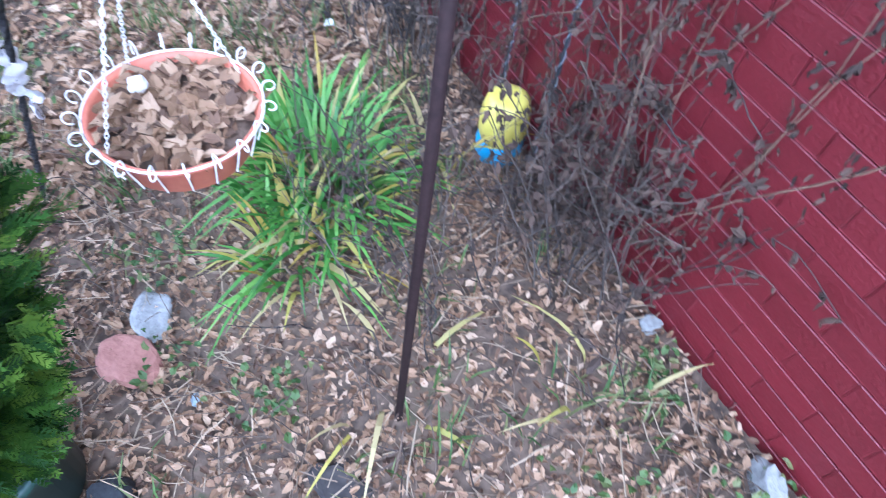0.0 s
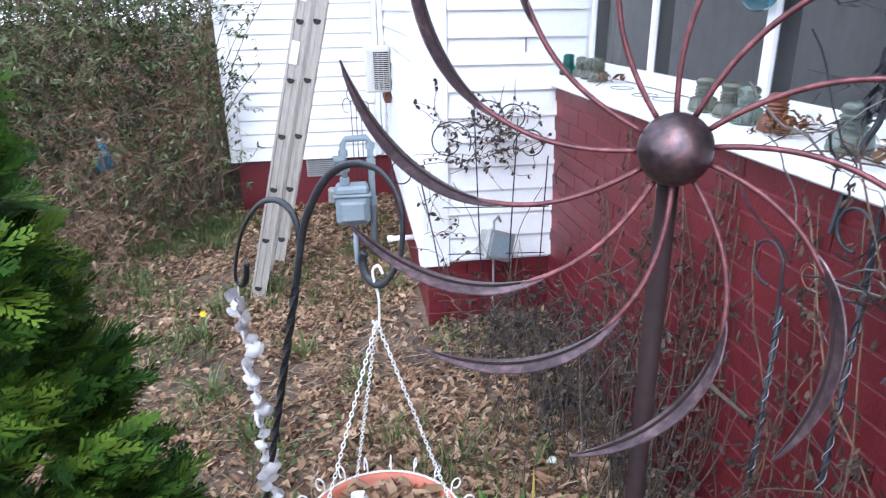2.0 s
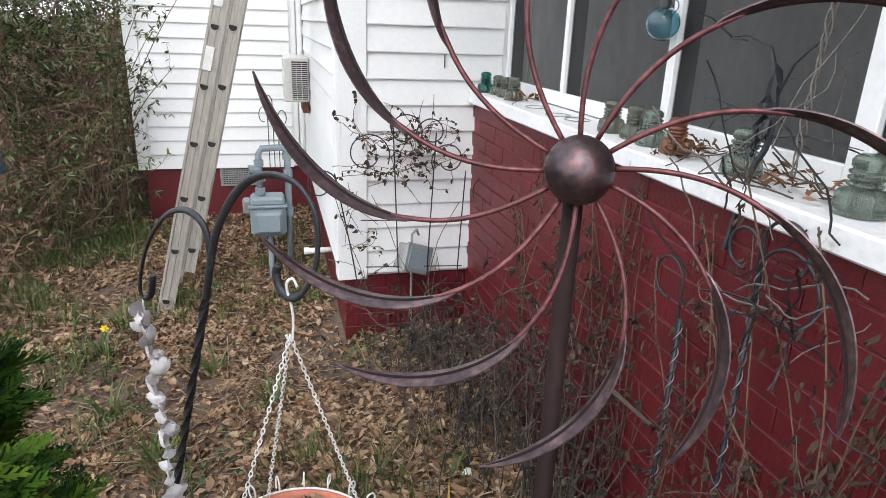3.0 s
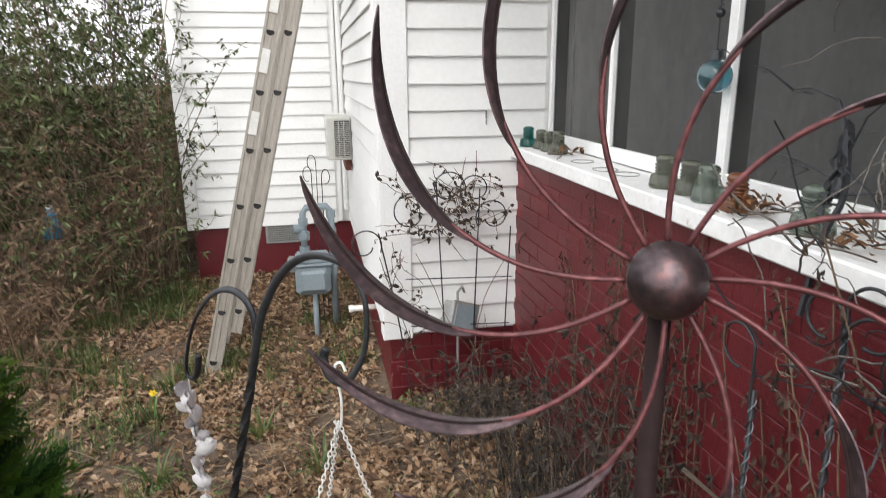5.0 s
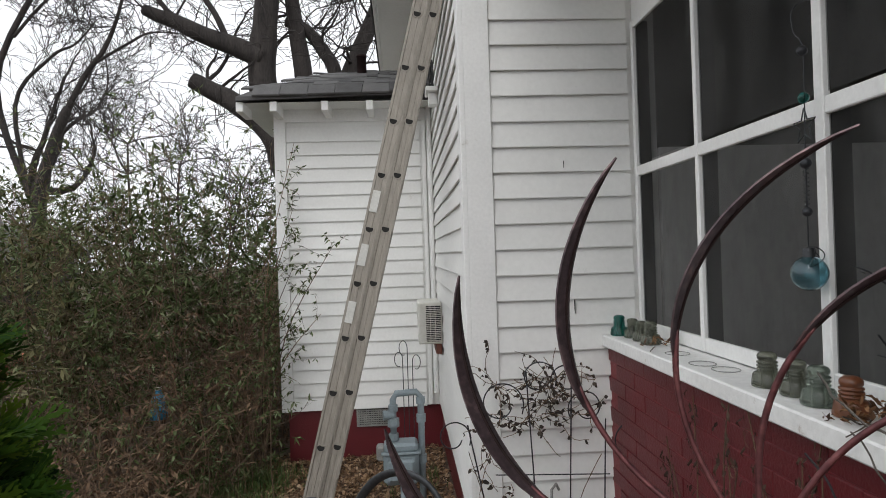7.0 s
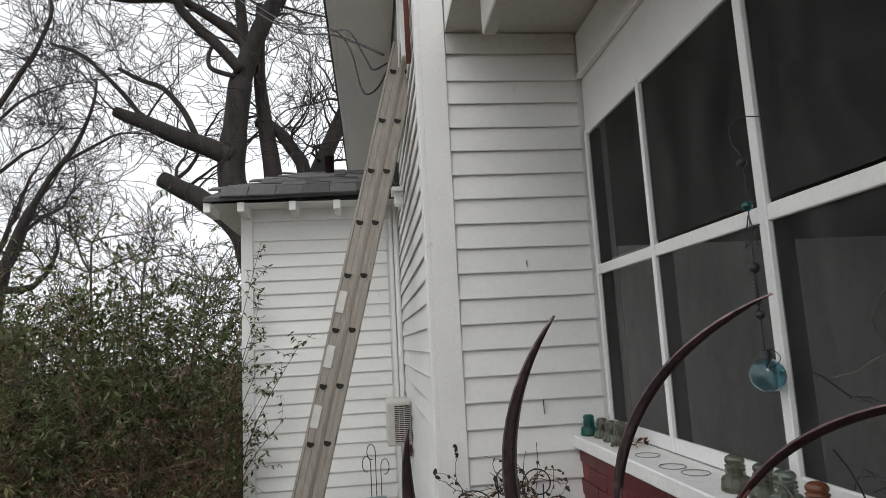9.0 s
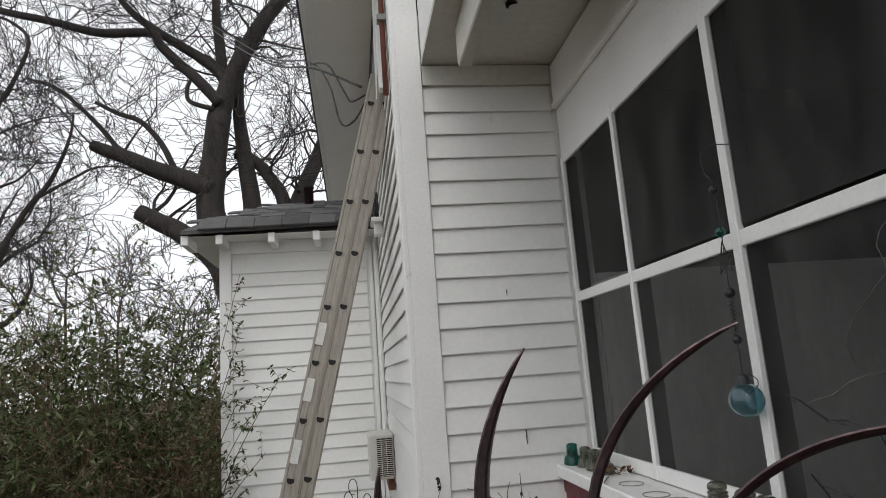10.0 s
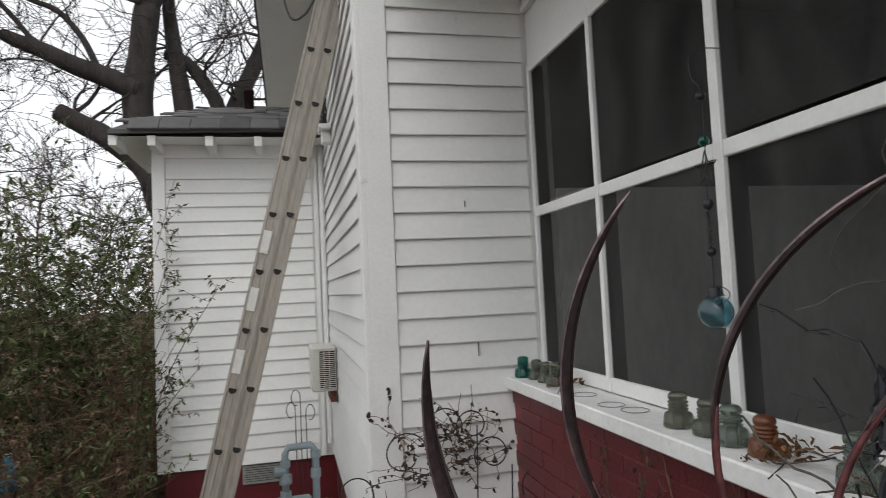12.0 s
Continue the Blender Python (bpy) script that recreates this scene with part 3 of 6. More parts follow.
# ---- service cables ----
def cable(name, label, pts, r):
    ob = thing(name, label, "cable")
    out = []
    for a, b, c, d in zip([pts[0]] + pts[:-2], pts[:-1], pts[1:], pts[2:] + [pts[-1]]):
        a, b, c, d = Vector(a), Vector(b), Vector(c), Vector(d)
        for k in range(6):
            t = k / 6
            out.append(0.5 * ((2 * b) + (c - a) * t + (2 * a - 5 * b + 4 * c - d) * t * t + (3 * b - a - 3 * c + d) * t ** 3))
    out.append(Vector(pts[-1]))
    part("strand", Geo().tube(out, r, 6), CABLE, ob, smooth=True)
    return ob


cable("service_cable", "black overhead power cable reaching the eave", [(-4.6, 16, 11.2), (-2.7, 9, 6.75), (-1.7, 5.9, 4.75), (-1.24, 4.6, 4.05), (-0.9, 3.55, 3.4)], 0.008)
cable("service_cable", "black overhead power cable reaching the eave", [(-4.66, 16, 11.3), (-2.72, 9, 6.86), (-1.72, 5.9, 4.82), (-1.26, 4.6, 4.1), (-1.1, 3.9, 3.6), (-1.03, 3.65, 3.22), (-0.95, 3.58, 3.2), (-0.88, 3.53, 3.3)], 0.006)
cable("drip_loop", "black cable hanging in a loop below the eave", [(-1.24, 4.55, 4.05), (-1.1, 3.9, 3.72), (-1.0, 3.66, 3.42), (-0.96, 3.6, 3.33), (-0.88, 3.53, 3.34)], 0.006)
coil = thing("cable_coil", "grey cable coiled on the side wall", "cable")
ring_pts = [(CX - 0.06 - 0.012 * math.cos(a * 2.3), 4.4 + 0.1 * math.cos(a), 2.88 + 0.1 * math.sin(a) + 0.004 * math.sin(a * 3.1)) for a in np.linspace(0, 8 * math.pi, 70)]
part("loop", Geo().tube(ring_pts, 0.006, 5), CABLE, coil, smooth=True)
part("bracket", Geo().box(CX - 0.08, CX - 0.019, 4.36, 4.46, 2.68, 2.76, 0.004).box(CX - 0.1, CX - 0.019, 4.3, 4.5, 2.76, 2.79, 0.003), TRIM, coil, "white wall bracket")

# ---- air conditioner ----
ac = thing("window_air_conditioner", "cream window air conditioner jutting from the side wall", "air conditioner")
part("case", Geo().box(-0.945, -0.775, 4.62, 5.05, 1.01, 1.31, 0.008), CREAM, ac)
part("grille_back", Geo().box(-0.89, -0.785, 4.612, 4.619, 1.03, 1.285), DARK, ac, "dark louvre opening")
for i in range(19):
    part("fin", Geo().box(-0.889, -0.786, 4.604, 4.612, 1.034 + i * 0.0132, 1.0385 + i * 0.0132), CREAM, ac)
for x in (-0.86, -0.825):
    part("grille_bar", Geo().box(x - 0.002, x + 0.002, 4.601, 4.604, 1.03, 1.285), CREAM, ac)
part("bracket", Geo().box(-0.82, -0.78, 4.66, 5.0, 0.93, 1.03, 0.003), REDPIPE, ac, "rusty support bracket")

# ---- extension ladder ----
ladder = thing("extension_ladder", "weathered grey extension ladder leaning on the house", "ladder")
LA = math.atan2(0.744, 2.947)
LD, LP = Vector((math.sin(LA), 0, math.cos(LA))), Vector((math.cos(LA), 0, -math.sin(LA)))
FOOT = Vector((-1.663, 3.521, 0.036))


def rail_bar(g, s0, s1, p0, p1, y0, y1):
    vs = [FOOT + LD * s + LP * p + Vector((0, y - FOOT.y, 0)) for s in (s0, s1) for p in (p0, p1) for y in (y0, y1)]
    g.add(vs, [(0, 1, 3, 2), (4, 6, 7, 5), (0, 4, 5, 1), (2, 3, 7, 6), (0, 2, 6, 4), (1, 5, 7, 3)])


def ladder_ring(g, s, p, y, r, rin, depth):
    pts = [(math.cos(a), max(math.sin(a), -1) if math.sin(a) < 0.35 else 0.35) for a in np.linspace(0, 2 * math.pi, 15)[:-1]]
    k = len(pts)
    o = [FOOT + LP * (p + u * r) + LD * (s + v * r) + Vector((0, y - depth - FOOT.y, 0)) for u, v in pts]
    i_ = [FOOT + LP * (p + u * rin) + LD * (s + v * rin) + Vector((0, y - depth - FOOT.y, 0)) for u, v in pts]
    back = [FOOT + LP * (p + u * r) + LD * (s + v * r) + Vector((0, y - FOOT.y, 0)) for u, v in pts]
    g.add(o + i_ + back, [(j, (j + 1) % k, k + (j + 1) % k, k + j) for j in range(k)] + [(j, 2 * k + j, 2 * k + (j + 1) % k, (j + 1) % k) for j in range(k)])


def ladder_disc(g, s, p, y, r):
    pts = [(math.cos(a), math.sin(a) if math.sin(a) < 0.35 else 0.35) for a in np.linspace(0, 2 * math.pi, 15)[:-1]]
    g.add([FOOT + LP * (p + u * r) + LD * (s + v * r) + Vector((0, y - FOOT.y, 0)) for u, v in pts], [tuple(range(len(pts)))])


for sec, (s0, s1, pc, hw, y_near, y_far) in {"base": (-0.1, 3.53, 0.0, 0.043, 3.521, 3.93), "fly": (0.19, 3.52, 0.079, 0.036, 3.53, 3.92)}.items():
    for y, side in ((y_near, 1), (y_far, -1)):
        prof = [(-hw, 0.028), (-hw, -0.006), (-hw + 0.012, -0.006), (-hw + 0.015, 0), (-0.007, 0), (-0.005, -0.003), (0.005, -0.003), (0.007, 0), (hw - 0.015, 0), (hw - 0.012, -0.006), (hw, -0.006), (hw, 0.028), (hw - 0.005, 0.028), (hw - 0.006, 0.006), (-hw + 0.006, 0.006), (-hw + 0.005, 0.028)]
        g, k = Geo(), len(prof)
        g.v = [tuple(FOOT + LD * s + LP * (pc + p) + Vector((0, y + q * side - FOOT.y, 0))) for s in (s0, s1) for p, q in prof]
        g.f = [(i, (i + 1) % k, k + (i + 1) % k, k + i) for i in range(k)] + [tuple(range(k))[::-1], tuple(range(k, 2 * k))]
        part("rail", g, ALU, ladder)
    for k in range(12):
        s = 0.3045 * k if sec == "base" else 0.3045 * k + 0.02
        if not s0 + 0.08 < s < s1 - 0.03:
            continue
        a, b = FOOT + LD * s + LP * pc, FOOT + LD * s + LP * pc
        a.y, b.y = y_near, y_far
        rung = part("rung", Geo().tube([a, b], 0.016, 8), ALU, ladder)
        g = Geo()
        ladder_ring(g, s, pc - (0.006 if sec == "base" else 0), y_near, 0.025, 0.0205, 0.006)
        part("rung_flare", g, ALU, rung)
        g = Geo()
        ladder_disc(g, s, pc - (0.006 if sec == "base" else 0), y_near - 0.0045, 0.0208)
        part("rung_hollow", g, DARK, rung, "dark hollow rung end")
for s in (1.98, 1.68, 1.36):
    g = Geo()
    rail_bar(g, s - 0.06, s + 0.06, -0.03, 0.012, 3.5135, 3.5165)
    part("sticker", g, LABEL, ladder, "faded white sticker")

# ---- gas meter ----
meter = thing("gas_meter", "grey painted gas meter on a short leg pipe", "gas meter")
MX, MY = -1.09, 3.83
g = Geo()
g.box(MX - 0.105, MX + 0.105, MY - 0.08, MY + 0.08, 0.31, 0.5, 0.025)
g.box(MX - 0.085, MX + 0.085, MY - 0.095, MY + 0.07, 0.33, 0.47, 0.02)
part("body", g, METER, meter)
part("top", Geo().box(MX - 0.1, MX + 0.1, MY - 0.075, MY + 0.075, 0.501, 0.555, 0.015).box(MX - 0.115, MX + 0.115, MY - 0.09, MY + 0.09, 0.493, 0.508, 0.004), METER, meter)
part("dial_housing", Geo().box(MX - 0.145, MX - 0.095, MY - 0.05, MY + 0.03, 0.45, 0.54, 0.012), VENTM, meter, "pale dial housing")
part("leg_pipe", Geo().tube([(MX + 0.005, MY, -0.1), (MX + 0.005, MY, 0.31)], 0.017, 10), METER, meter, smooth=True)
riser = [(MX - 0.04, MY, 0.54), (MX - 0.04, MY, 0.8), (MX - 0.02, MY, 0.835), (MX + 0.1, MY, 0.84), (MX + 0.125, MY, 0.81), (MX + 0.125, MY, 0.1)]
part("pipe", Geo().tube(riser, 0.02, 10), METER, meter, smooth=True)
for p, r, h in (((MX - 0.04, MY, 0.56), 0.03, 0.04), ((MX - 0.04, MY, 0.64), 0.035, 0.05), ((MX - 0.04, MY, 0.73), 0.028, 0.04), ((MX + 0.125, MY, 0.66), 0.028, 0.05), ((MX + 0.125, MY, 0.42), 0.028, 0.05), ((MX + 0.125, MY, 0.77), 0.027, 0.04)):
    part("fitting", Geo().lathe([(0.001, 0), (r, 0), (r, h), (0.001, h)], p, 8), METER, meter)
part("valve", Geo().tube([(MX - 0.1, MY - 0.01, 0.71), (MX - 0.04, MY, 0.71)], [0.03, 0.026], 10).tube([(MX - 0.04, MY - 0.07, 0.68), (MX - 0.04, MY, 0.68)], 0.022, 8), METER, meter)
drain = thing("drain_pipe", "white plastic pipe stub sticking out of the foundation", "pipe")
part("pipe", Geo().tube([(-0.9, 3.5, 0.3), (CX + 0.02, 3.49, 0.305)], 0.017, 10), WIRE, drain, smooth=True)
part("collar", Geo().tube([(-0.9, 3.5, 0.3), (-0.87, 3.5, 0.301)], 0.021, 10), WIRE, drain)
stake = thing("scroll_stake", "dark wire garden stake with curled tops", "garden stake")
for k, (dx, top) in enumerate(((-0.03, 1.06), (0.0, 1.13), (0.03, 1.04))):
    x = MX + 0.055 + dx
    pts = [(x, 4.0, 0.0), (x, 4.0, top - 0.08)]
    c = -1 if k != 2 else 1
    pts += [(x + c * (0.025 - 0.025 * math.cos(a)) , 4.0, top - 0.05 + 0.045 * math.sin(a)) for a in np.linspace(0, 1.6 * math.pi, 12)]
    part("wire", Geo().tube(pts, 0.0028, 5), IRON, stake)

# ---- garden spinner ----
spinner = thing("wind_spinner", "rusty copper coloured metal wind spinner on a pole", "wind spinner")
HUB = Vector((-0.831, 0.337, 1.465))
SU, SN = Vector((0.8218, -0.5697, 0.0000)), Vector((-0.5663, -0.8168, 0.1102))
SV = SN.cross(SU).normalized()
hub = part("hub", Geo().lathe([(0.0265 * math.sin(a), -0.0265 * math.cos(a)) for a in np.linspace(0.01, math.pi - 0.01, 18)], HUB, 28), RUST, spinner, smooth=True)
part("pole", Geo().tube([HUB + Vector((0.004, 0.012, -0.02)), (-0.826, 0.352, 0.9), (-0.832, 0.355, -0.15)], [0.008, 0.0086, 0.0088], 12), POLE, spinner, smooth=True)
TIP = [(77.8, 0.267), (108.0, 0.27), (139.1, 0.271), (168.4, 0.276), (197.2, 0.276), (225.2, 0.261), (258.9, 0.252), (293.9, 0.227), (321, 0.252), (350, 0.258), (19, 0.262), (47.5, 0.265)]
for ang, R in TIP:
    def along(f):
        a = radians(ang + 47 * (1 - f ** 1.6))
        r = 0.024 + (R - 0.024) * f
        return HUB + SU * (r * math.cos(a)) + SV * (r * math.sin(a)) + SN * (0.027 * f)
    spoke = part("spoke", Geo().tube([along(f) for f in np.linspace(0, 0.53, 16)], [0.0021] * 14 + [0.0015, 0.0006], 7), RUSTRED, spinner, smooth=True)
    g, fs = Geo(), np.linspace(0.44, 1.0, 20)
    for i, f in enumerate(fs):
        p, d = along(f), (along(f + 0.01) - along(f - 0.01)).normalized()
        flat_side = d.cross(SN).normalized()
        share = 0.2 - 0.14 * math.sin(radians(ang))
        side = flat_side * share - SN * math.sqrt(1 - share * share)
        fold = d.cross(side).normalized()
        w = 0.0103 * math.sin(math.pi * ((f - 0.44) / 0.56) ** 0.85) ** 0.75 + 0.0006 if f < 0.999 else 0.0006
        lift = fold * (-w * 0.22)
        g.v += [tuple(p + side * w - lift), tuple(p + side * w * 0.06), tuple(p - side * w - lift), tuple(p + side * w - lift + fold * 0.0012), tuple(p + fold * 0.0012), tuple(p - side * w - lift + fold * 0.0012)]
        if i:
            o = 6 * (i - 1)
            g.f += [(o, o + 1, o + 7, o + 6), (o + 1, o + 2, o + 8, o + 7), (o + 3, o + 9, o + 10, o + 4), (o + 4, o + 10, o + 11, o + 5), (o, o + 6, o + 9, o + 3), (o + 2, o + 5, o + 11, o + 8)]
    part("blade", g, BLADEM, spoke, "folded crescent blade")
    part("groove", Geo().tube([along(f) for f in np.linspace(0.5, 0.985, 22)], [0.0004] + [0.0013] * 18 + [0.001, 0.0007, 0.0003], 5), POLE, spoke, "dark fold line along the blade")

# ---- shepherd's hook with hanging planter and shells ----
hook = thing("double_shepherd_hook", "black iron double shepherd hook in the ground", "garden hook")
HP, HD = Vector((-1.19, 1.1, 0)), Vector((0.66, -0.75, 0))


def on_hook(s, z):
    return HP + HD * s + Vector((0, 0, z))


def smooth_path(pts, k=5):
    out, pts = [], [Vector(p) for p in pts]
    for a, b, c, d in zip([pts[0]] + pts[:-2], pts[:-1], pts[1:], pts[2:] + [pts[-1]]):
        out += [0.5 * ((2 * b) + (c - a) * t + (2 * a - 5 * b + 4 * c - d) * t * t + (3 * b - a - 3 * c + d) * t ** 3) for t in [i / k for i in range(k)]]
    return out + [pts[-1]]


part("pole", Geo().tube([Vector((-1.46, 1.45, -0.15)).lerp(Vector((-1.188, 1.098, 1.06)), k / 70) for k in range(71)], 0.0088, 4, twist=0.42), IRON, hook)
big = [(0.0, 1.05), (0.036, 1.164), (0.06, 1.215), (0.1, 1.27), (0.145, 1.308), (0.198, 1.328), (0.252, 1.325), (0.287, 1.3), (0.302, 1.262), (0.295, 1.195), (0.268, 1.147), (0.241, 1.125), (0.211, 1.132), (0.202, 1.16), (0.21, 1.175)]
part("large_hook", Geo().tube(smooth_path([on_hook(*p) for p in big]), 0.0074, 8, 0.6), STEEL, hook, smooth=True)
little = [(0.0, 1.05), (0.024, 1.125), (0.026, 1.183), (0.004, 1.217), (-0.043, 1.225), (-0.099, 1.202), (-0.158, 1.146), (-0.199, 1.077), (-0.217, 1.018), (-0.201, 1.002), (-0.177, 1.021), (-0.165, 1.064)]
part("small_hook", Geo().tube(smooth_path([on_hook(*p) for p in little]), 0.0066, 8, 0.6), IRON, hook, smooth=True)
planter = thing("hanging_planter", "orange plastic bowl planter hanging on white chains", "planter")
PC = Vector((-1.045, 1.08, 0.455))
SMALL, SHIFT = 0.86, Vector((-0.149, -0.0126, 0.2156))
planter.scale, planter.location = (SMALL, SMALL, SMALL), SHIFT
part("bowl", Geo().lathe([(0.001, -0.11), (0.14, -0.11), (0.154, -0.1), (0.173, -0.02), (0.186, -0.015), (0.19, 0.002), (0.184, 0.006), (0.175, -0.004), (0.16, -0.055), (0.001, -0.055)], PC, 40), TERRA, planter, smooth=True)
part("rim_wire", Geo().tube([PC + Vector((0.191 * math.cos(a), 0.191 * math.sin(a), 0.004)) for a in np.linspace(0, 2 * math.pi, 41)], 0.003, 6), WIRE, planter, "white wire rim", True)
for k in range(20):
    a = 2 * math.pi * (k + 0.5) / 20
    o, t = Vector((math.cos(a), math.sin(a), 0)), Vector((-math.sin(a), math.cos(a), 0))
    pts = [PC + o * 0.167 + Vector((0, 0, -0.085)), PC + o * 0.189 + Vector((0, 0, -0.01))]
    pts += [PC + o * (0.208 + 0.0165 * (1 - q / 9 * 0.45) * math.cos(math.pi + b)) + t * 0.006 * (q / 9) + Vector((0, 0, 0.024 - 0.001 * q + 0.018 * (1 - q / 9 * 0.5) * math.sin(b))) for q, b in enumerate(np.linspace(0, -1.75 * math.pi, 10)[::1] * -1)]
    part("scroll", Geo().tube(pts, 0.0022, 5), WIRE, planter)
KNOT, STOP = (on_hook(0.229, 1.052) - SHIFT) / SMALL, (on_hook(0.236, 1.128) - SHIFT) / SMALL
part("s_hook", Geo().tube(smooth_path([STOP + Vector((0.012, -0.008, 0.02)), STOP + Vector((0.004, 0, 0.035)), STOP + Vector((-0.008, 0.004, 0.02)), (STOP + KNOT) / 2 + Vector((0.004, 0, 0.01)), KNOT + Vector((0.006, 0, 0.008)), KNOT + Vector((0.002, 0, -0.012)), KNOT + Vector((-0.008, 0, 0.002))]), 0.003, 6), WIRE, planter, "white wire hook", True)
for a in (205, 110, 20):
    end = PC + Vector((0.174 * math.cos(radians(a)), 0.174 * math.sin(radians(a)), 0.0))
    g, d = Geo(), (end - KNOT)
    n_links = int(d.length / 0.0115)
    e1 = d.normalized()
    e2 = e1.cross(Vector((0.2, 0.9, 0.1))).normalized()
    e3 = e1.cross(e2)
    for i in range(n_links):
        c, w = KNOT + d * ((i + 0.5) / n_links), (e2 if i % 2 else e3)
        g.tube([c + e1 * 0.0078 * math.cos(q) + w * 0.0036 * math.sin(q) for q in np.linspace(0, 2 * math.pi, 9)], 0.0014, 4, cap=False)
    part("chain", g, WIRE, planter, "white chain")
part("soil", Geo().lathe([(0.001, -0.02), (0.1, -0.024), (0.167, -0.036)], PC, 24), SOIL, planter, "brown soil in the bowl")
g = Geo()
for _ in range(300):
    a, r = random.uniform(0, 6.28), 0.15 * math.sqrt(random.random())
    g.leaf(PC + Vector((r * math.cos(a), r * math.sin(a), -0.02 + random.uniform(0, 0.02))), (random.uniform(-1, 1), random.uniform(-1, 1), random.uniform(-0.2, 0.25)), (random.uniform(-0.5, 0.5), random.uniform(-0.5, 0.5), 1), random.uniform(0.04, 0.075), random.uniform(0.018, 0.036), random.uniform(-0.5, 0.6))
bowl_litter = tagged(part("planter_leaf_litter", g, LITTER), "dry brown leaves lying in the planter", "leaves", "", "stuff")
bowl_litter.scale, bowl_litter.location = (SMALL, SMALL, SMALL), SHIFT


def pebble(name, label, at, size, mat, seed, category="stone"):
    bm = bmesh.new()
    bmesh.ops.create_icosphere(bm, subdivisions=3, radius=1)
    for v in bm.verts:
        q = v.co * 1.3 + Vector((seed, seed * 2, 0))
        k = 1 + 0.35 * noise.noise(q) + 0.1 * noise.noise(q * 3)
        v.co = Vector((v.co.x * size[0], v.co.y * size[1], v.co.z * size[2])) * k
        if v.co.z > size[2] * 0.7:
            v.co.z = size[2] * 0.7
    ob = tagged(part(name, Geo().take(bm), mat), label, category)
    ob.location = at
    ob.rotation_euler = (0, 0, seed)
    return ob


pebble("white_stone", "small white stone lying in the planter", (PC + Vector((-0.055, 0.085, 0.018))) * SMALL + SHIFT, (0.019, 0.014, 0.022), WIRE, 3.1)
shells = thing("shell_garland", "string of grey and white sea shells hanging from the hook", "shell garland")
SHT = on_hook(-0.212, 0.985)
shell_end = SHT + Vector((0.02, -0.01, -0.56))
part("cord", Geo().tube([SHT + Vector((0, 0, 0.02)), SHT + Vector((0, 0, -0.1)), shell_end], 0.0015, 5), WIRE, shells)
sm = Geo()
for i in range(9):
    a0 = -1.1 + 2.2 * i / 8
    for r, h in ((0.0, 0.0), (0.012, 0.007), (0.022, 0.006), (0.027, 0.0)):
        sm.v.append((math.sin(a0) * r, h + (0.0012 if i % 2 else -0.0006) * (r > 0), -math.cos(a0) * r))
sm.f = [(i * 4 + j, i * 4 + j + 1, i * 4 + j + 5, i * 4 + j + 4) for i in range(8) for j in range(3)]
ko = len(sm.v)
sm.v += [(x, -0.002 - y * 0.5, z) for x, y, z in sm.v[:ko]]
sm.f += [(i * 4 + j + ko, i * 4 + j + 4 + ko, i * 4 + j + 5 + ko, i * 4 + j + 1 + ko) for i in range(8) for j in range(3)]
shell_mesh = sm.mesh("shell", SHELL, True)
for i in range(46):
    ob = new("shell", shell_mesh)
    ob.parent = shells
    k = (i / 45) ** 1.25
    ob.location = SHT.lerp(shell_end, k) + Vector((random.uniform(-0.01, 0.01), random.uniform(-0.01, 0.01), random.uniform(-0.006, 0.012)))
    ob.rotation_euler = (random.uniform(-0.35, 0.35), random.uniform(-0.55, 0.55), random.uniform(0, 6.28))
    size = random.uniform(0.6, 1.15)
    ob.scale = (size, size * 0.9, size * 1.2)

# ---- arborvitae in its pot ----
shrub = thing("arborvitae", "dense bright green cone shaped arborvitae in a green pot", "shrub", at=(0, 0, 0))
AX, AY = -1.6, 0.6


def shrub_radius(z):
    k = (z - 0.3) / 1.55
    return 0.36 * max(0.0, 1 - max(0, k) ** 1.7) ** 0.8 * (0.62 + 0.42 * smoothstep(0.35, 0.8, z))


part("trunk", Geo().tube([(AX, AY, 0.1), (AX, AY, 1.6)], [0.03, 0.006], 8), BARK, shrub)
part("pot", Geo().lathe([(0.001, 0.0), (0.115, 0.0), (0.14, 0.24), (0.152, 0.24), (0.155, 0.28), (0.14, 0.28), (0.13, 0.23), (0.001, 0.23)], (AX, AY, -0.02), 32), GREENPOT, shrub, "dark green plastic pot", True)
g = Geo()
rs = random.Random(5)


def scale_spray(g, base, d, s, L):
    """A flat fern-like spray: a thin stem with forked side shoots, welded into one piece."""
    up = d.cross(s).normalized()
    vs, fs_ = [base], []

    def shoot(i, a, t, w):
        o_ = len(vs)
        m_ = a.lerp(t, 0.6)
        x = (t - a).cross(up).normalized() * w
        vs.extend([m_ - x, t, m_ + x])
        fs_.append((i, o_, o_ + 1, o_ + 2))
        return o_ + 1

    node, at, step = 0, base, L / 6
    for j in range(6):
        nxt = at + d * step + s * rs.uniform(-0.1, 0.1) * step - Vector((0, 0, 0.05 * j * step))
        for e in (-1, 1):
            reach = L * (0.5 - 0.06 * j) * rs.uniform(0.75, 1.15)
            way = (s * e * rs.uniform(0.3, 0.55) + d + up * rs.uniform(-0.12, 0.12)).normalized()
            tip = at + way * reach
            k = shoot(node, at, tip, 0.0021)
            mid = at + way * reach * 0.5
            shoot(node, mid, mid + (way + s * e * 0.35).normalized() * reach * 0.5, 0.0016)
            shoot(k, tip, tip + (way * 0.8 + d * 0.6).normalized() * reach * 0.3, 0.0013)
        node = shoot(node, at, nxt, 0.0018)
        at = nxt
    g.add(vs, fs_)


